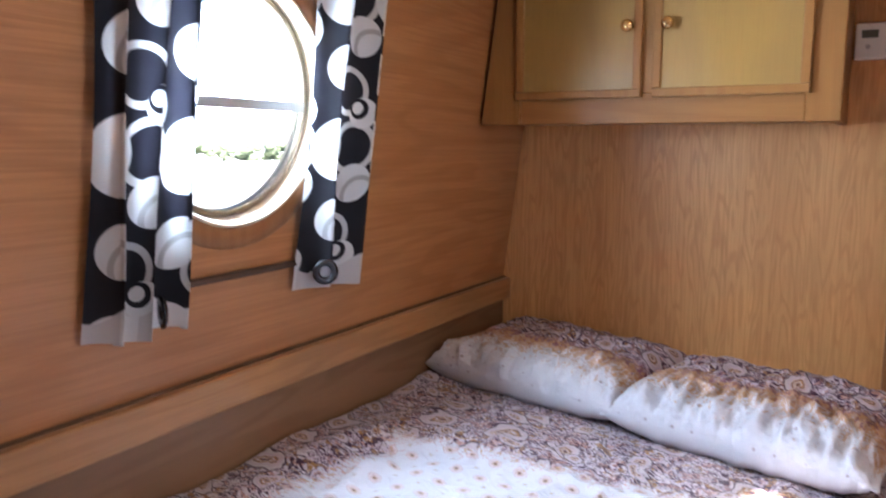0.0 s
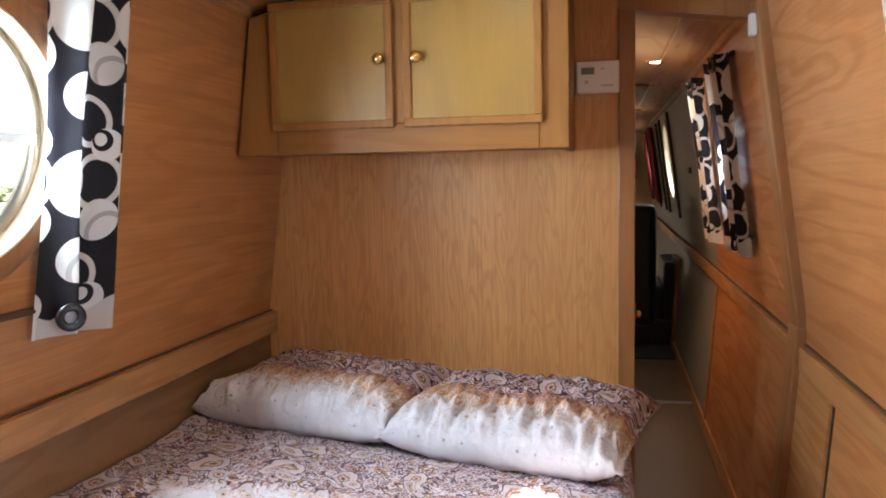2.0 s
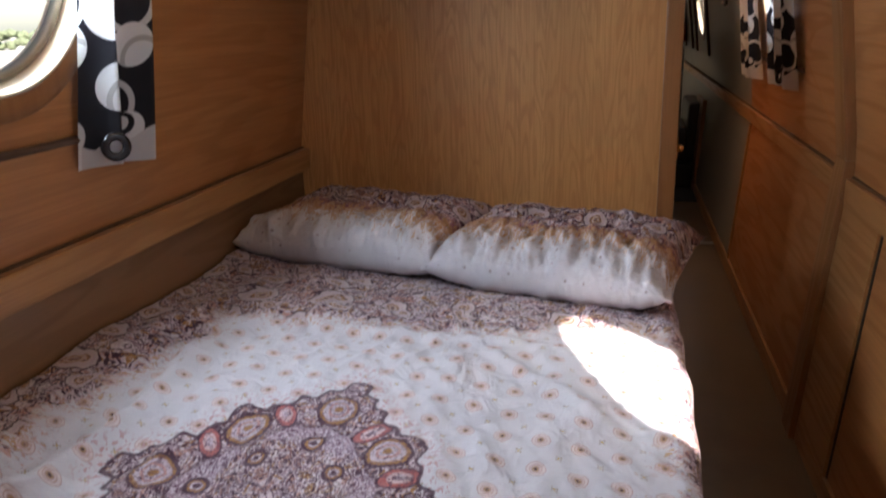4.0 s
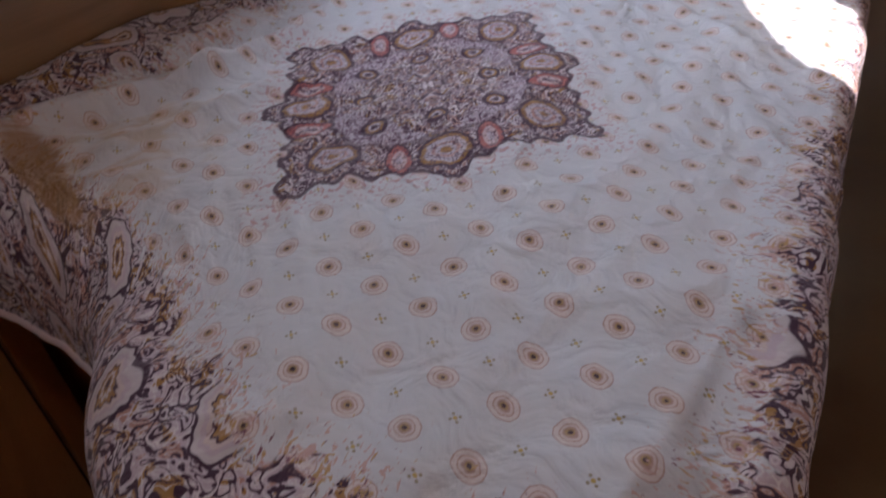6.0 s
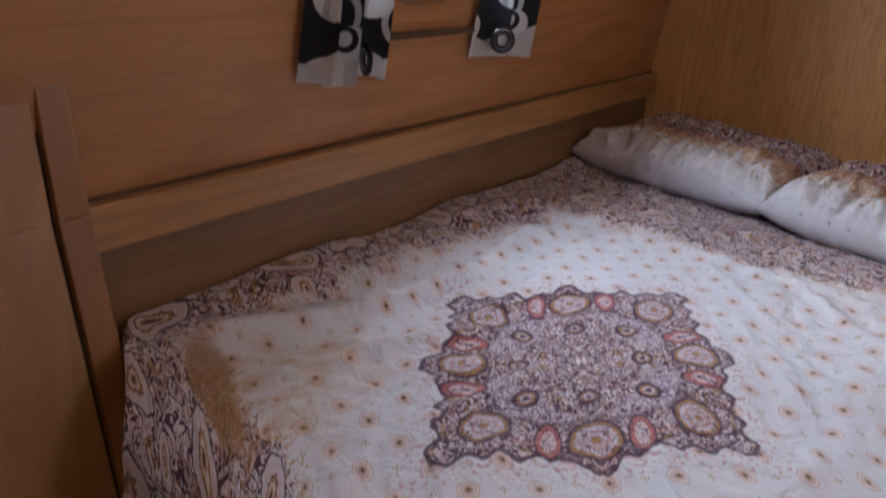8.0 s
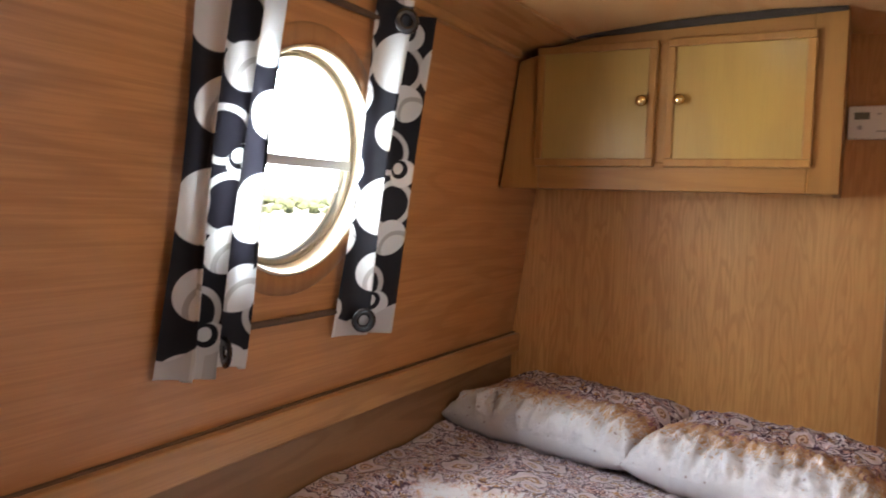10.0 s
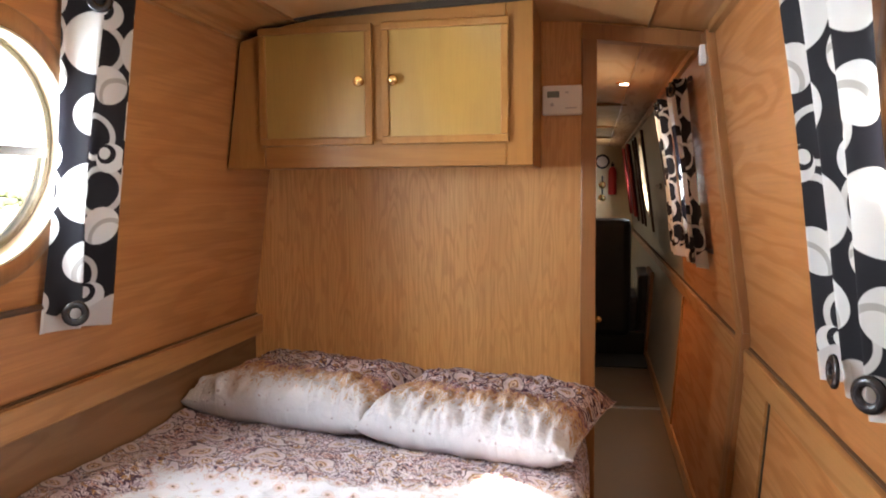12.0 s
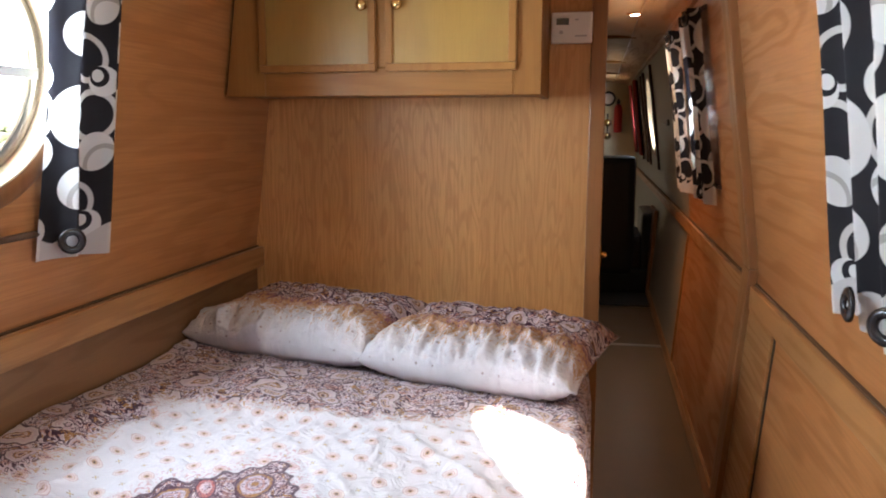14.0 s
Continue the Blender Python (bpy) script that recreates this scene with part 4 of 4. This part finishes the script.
def pillow(cx, cy, cz, w, d, h, turn, tilt, seed, label):
    bm = bmesh.new()
    uv = bm.loops.layers.uv.new("UVMap")
    nu, nv = 110, 64
    m = pose(cx, cy, cz, tilt, 0, turn)
    sheets = []
    for side in (1, -1):
        rows = []
        for j in range(nv + 1):
            b = -1 + 2 * j / nv
            row = []
            for i in range(nu + 1):
                a = -1 + 2 * i / nu
                aa = min(1.0, abs(a) / 0.94)
                fa, fb = max(0.0, 1 - aa ** 5), max(0.0, 1 - abs(b) ** 3.6)
                t = (fa ** 0.45) * (fb ** 0.52)
                pinch = 1 - 0.05 * (1 - abs(a)) * abs(b) ** 6 - 0.0 * abs(a)
                x = a * w / 2 * (1 - 0.05 * (1 - b ** 4) * abs(a) ** 5)
                y = b * d / 2 * pinch
                wr = 0.016 * noise.noise(Vector((a * 3.1 + seed, b * 2.3, seed * 1.7))) + 0.010 * noise.noise(Vector((a * 9 + seed, b * 4.5, 4.0)))
                front = smooth01((0.1 - b) / 0.6)
                wr += 0.020 * front * noise.noise(Vector((a * 12 + seed, b * 1.6 + a * 2.0, 8.0))) + 0.007 * front * math.sin(a * 26 + 5 * b + seed) * abs(a)
                for sd, fq, am in ((2.0, 7.0, 0.013), (6.0, 11.0, 0.009)):
                    nn = noise.noise(Vector((a * fq + seed + 1.2 * b, b * 1.3 - a * 1.5, sd)))
                    wr += am * math.exp(-(nn / 0.13) ** 2) * (0.35 + 0.65 * front)
                wr += 0.008 * math.exp(-((a * 0.7 + b * 0.6 - 0.25 * math.sin(seed)) / 0.07) ** 2) - 0.007 * math.exp(-((a - 0.35 * b - 0.3) / 0.06) ** 2)
                z = side * (h / 2 * t + 0.004) + wr * t * (1.0 if side > 0 else 0.3) - 0.05 * smooth01((abs(a) - 0.9) / 0.1) * h
                if side > 0:
                    y -= 0.75 * front * wr * smooth01((1 - abs(b)) / 0.12)
                row.append(Vector((x, y, z)))
            rows.append(row)
        sheets.append(rows)
    mid = sheets[0]
    arcs = [0.0]
    for j in range(1, nv + 1):
        arcs.append(arcs[-1] + (mid[j][nu // 2] - mid[j - 1][nu // 2]).length)
    verts = []
    for k, rows in enumerate(sheets):
        grid = []
        for j, row in enumerate(rows):
            line = []
            for i, co in enumerate(row):
                rim = i in (0, nu) or j in (0, nv)
                line.append(verts[0][j][i] if k == 1 and rim else bm.verts.new(m @ co))
            grid.append(line)
        verts.append(grid)
    for k in (0, 1):
        for j in range(nv):
            for i in range(nu):
                q = [(i, j), (i + 1, j), (i + 1, j + 1), (i, j + 1)]
                try:
                    face = bm.faces.new([verts[k][b][a] for a, b in (q if k == 0 else q[::-1])])
                except ValueError:
                    continue
                for lp, (a, b) in zip(face.loops, q if k == 0 else q[::-1]):
                    lp[uv].uv = (a / nu * w + seed, arcs[b]) if k == 0 else (a / nu * w + seed, -0.02)
    return tagged(link("pillow", bm, pillow_cloth, None, "", True), label, "pillow", "bed pillows")


pillow(0.378, 2.105, 0.757, 0.705, 0.50, 0.155, -13.0, 3.0, 1.0, "plump paisley-printed cotton pillow against the side wall")
pillow(0.985, 1.945, 0.752, 0.655, 0.49, 0.155, -14.0, 3.0, 4.3, "rumpled paisley-printed cotton pillow at the gangway side")


# ---- small things ----
def carton():
    thing = base("carton", 0.5, 0.2, 0, "small buff and blue cardboard carton standing on the floor", "carton")
    m = pose(0.47, 0.12, 0.0, 0, 0, 28)
    for nm, a, b, mat in (("box_body", 0.0, 0.20, blue_card), ("box_top", 0.2, 0.208, yellow_card)):
        bm = box(-0.06, 0.06, -0.09, 0.09, a, b, 0.002)
        bmesh.ops.transform(bm, matrix=m, verts=bm.verts)
        part(nm, bm, mat, thing)
    for i in range(3):
        bm = box(-0.045 + 0.0 * i, 0.03 - 0.015 * i, -0.07 + 0.05 * i, -0.055 + 0.05 * i, 0.2082, 0.2092)
        bmesh.ops.transform(bm, matrix=m, verts=bm.verts)
        part("printed_bar", bm, blue_card, thing, "dark printed bar")
    return thing


carton()


def hook():
    thing = base("cable_clip", 1.66, 2.44, 1.9, "small white plastic clip fixed at the top of the door post", "clip")
    x = wall_x(1.83, True) - 0.03
    part("clip_body", box(x - 0.022, x, 2.42, 2.455, 1.815, 1.88, 0.005), white_plastic, thing)
    return thing


hook()


def door_catch():
    thing = base("door_catch", 1.31, 2.5, 0.95, "small brass ball catch on the door jamb", "door catch")
    part("plate", box(1.296, 1.2985, 2.49, 2.53, 0.91, 0.98, 0.001), brass, thing)
    bm = bmesh.new()
    bmesh.ops.create_uvsphere(bm, u_segments=16, v_segments=10, radius=0.012)
    bmesh.ops.transform(bm, matrix=pose(1.306, 2.505, 0.945), verts=bm.verts)
    part("ball", bm, brass, thing, "brass ball", True)
    return thing


door_catch()


# ---- far end of the corridor ----
def armchair():
    thing = base("armchair", 1.4, 6.2, 0, "black leather high-backed armchair at the end of the corridor", "armchair")
    part("base", box(1.04, 1.72, 6.35, 7.05, 0.0, 0.2, 0.02), black_leather, thing)
    part("seat", box(1.02, 1.70, 6.45, 7.1, 0.12, 0.48, 0.05), black_leather, thing)
    part("backrest", box(1.02, 1.60, 6.32, 6.52, 0.15, 1.155, 0.06), black_leather, thing)
    for x in (0.94, 1.66):
        part("armrest", box(x, x + 0.13, 6.4, 7.1, 0.12, 0.68, 0.04), black_leather, thing)
    for x in (1.06, 1.64):
        for y in (6.45, 7.0):
            part("leg", box(x, x + 0.05, y, y + 0.05, 0, 0.12, 0.004), oak_post, thing)
    return thing


armchair()
tagged(link("doormat", box(1.26, 1.77, 5.84, 6.33, 0.0, 0.012, 0.004), dark_mat_cloth), "dark brown mat on the corridor floor", "mat")


def leaning_board():
    bm = box(-0.015, 0.015, -0.25, 0.25, 0, 0.72, 0.004)
    bmesh.ops.transform(bm, matrix=pose(1.725, 6.45, 0.0, 0, 3, 0), verts=bm.verts)
    return tagged(link("wooden_board", bm, oak_post), "dark wooden board leaning on the corridor wall", "board")


leaning_board()


def extinguisher():
    thing = base("fire_extinguisher", 1.5, END, 1.3, "red fire extinguisher hung on the cream end wall", "fire extinguisher")
    m = pose(1.53, END - 0.07, 1.32)
    part("cylinder", lathe([(0, 0), (0.05, 0.005), (0.055, 0.02), (0.055, 0.30), (0.04, 0.35), (0.015, 0.37), (0, 0.37)], m, 24), red_paint, thing, "red cylinder", True)
    part("valve", box(1.51, 1.55, END - 0.11, END - 0.03, 1.69, 1.73, 0.005), black_rubber, thing, "black valve")
    part("handle", box(1.52, 1.54, END - 0.16, END - 0.05, 1.73, 1.75, 0.004), black_rubber, thing, "black handle")
    part("bracket", box(1.49, 1.57, END - 0.012, END, 1.45, 1.50, 0.002), black_rubber, thing)
    return thing


extinguisher()


def wall_clock():
    thing = base("wall_clock", 1.38, END, 1.75, "round dark-rimmed clock on the cream end wall", "clock")
    m = pose(1.40, END, 1.76, 90, 0, 0)
    part("rim", lathe([(0.07, 0.0), (0.095, 0.0), (0.095, 0.03), (0.08, 0.035), (0.07, 0.02)], m, 32), black_rubber, thing, "dark rim", True)
    part("face", lathe([(0.0, 0.012), (0.075, 0.012)], m, 32), white_plastic, thing, "white face")
    return thing


wall_clock()


def brass_ornament(z):
    thing = base("wall_ornament", 1.4, END, z, "small brass ornament hung on the cream end wall", "ornament", "brass ornaments")
    m = pose(1.40, END, z, 90, 0, 0)
    part("disc", lathe([(0.0, 0.012), (0.02, 0.014), (0.045, 0.006), (0.05, 0.0)], m, 24), brass, thing, "", True)
    part("strap", box(1.39, 1.41, END - 0.006, END, z + 0.04, z + 0.12, 0.002), black_leather, thing, "black strap")
    return thing


brass_ornament(1.45)
brass_ornament(1.28)


def saloon_curtain(y):
    thing = base("saloon_curtain", 1.7, y, 1.2, "red curtain beside a far window", "curtain", "red curtains")
    bm = bmesh.new()
    n = 30
    rows = []
    for z in (1.1, 1.5, 1.88):
        rows.append([bm.verts.new((wall_x(z, True) - 0.03 - 0.015 * math.sin(i * 1.3), y + 0.012 * i, z)) for i in range(n)])
    for a, b in zip(rows, rows[1:]):
        for i in range(n - 1):
            bm.faces.new((a[i], a[i + 1], b[i + 1], b[i]))
    ob = part("cloth", bm, red_cloth, thing, "", True)
    mod = ob.modifiers.new("thickness", "SOLIDIFY")
    mod.thickness = 0.004
    return thing


for y in (8.2, 9.25):
    saloon_curtain(y)


def window_upright(y):
    """A dark upright strip of the far window's surround, on the leaning wall."""
    return structure(link("window_trim", leaning_slab(True, y, y + 0.06, 1.05, 1.88, 0.005, 0.02, 0.003), rod_wood), "dark wooden upright beside the far window", "trim")


for y in (6.2, 7.15, 7.6, 8.35):
    window_upright(y)


def wall_catch():
    thing = base("wall_catch", 1.7, 5.1, 1.42, "small dark metal catch on the grey wall panel", "catch")
    x = wall_x(1.42, True)
    part("catch_plate", box(x - 0.012, x, 5.06, 5.16, 1.40, 1.44, 0.003), black_rubber, thing)
    part("catch_lever", box(x - 0.035, x - 0.012, 5.10, 5.12, 1.412, 1.428, 0.003), bar_metal, thing, "grey metal lever")
    return thing


wall_catch()

for y in (5.0, 6.9, 8.4):
    structure(link("ceiling_trim", box(0.3, 1.5, y, y + 0.04, 1.955, 1.975, 0.003), oak_x), "oak batten across the ceiling", "trim")

# canal bank outside
structure(link("ground", box(-400, 400, -400, 400, -0.9, -0.8), pale_path), "pale dusty towpath and bank outside", "ground")


def hedge():
    """A long uneven hedge beyond the towpath, of many small overlapping clumps."""
    rng = random.Random(4)
    bm = bmesh.new()
    for i in range(420):
        c = Vector((-80 + rng.uniform(-2, 2), 5 + 190 * i / 420 + rng.uniform(-0.6, 0.6), -0.6 + rng.random() ** 0.8 * 2.0))
        m = Matrix.Translation(c) @ Matrix.Rotation(rng.uniform(0, 6.28), 4, "Z") @ Matrix.Diagonal((rng.uniform(0.6, 1.2), rng.uniform(0.5, 1.3), rng.uniform(0.3, 0.8), 1.0))
        bmesh.ops.create_icosphere(bm, subdivisions=1, radius=1.0, matrix=m)
    return tagged(link("hedge", bm, bank_grass), "long uneven green hedge far beyond the towpath", "hedge", kind="stuff")


hedge()
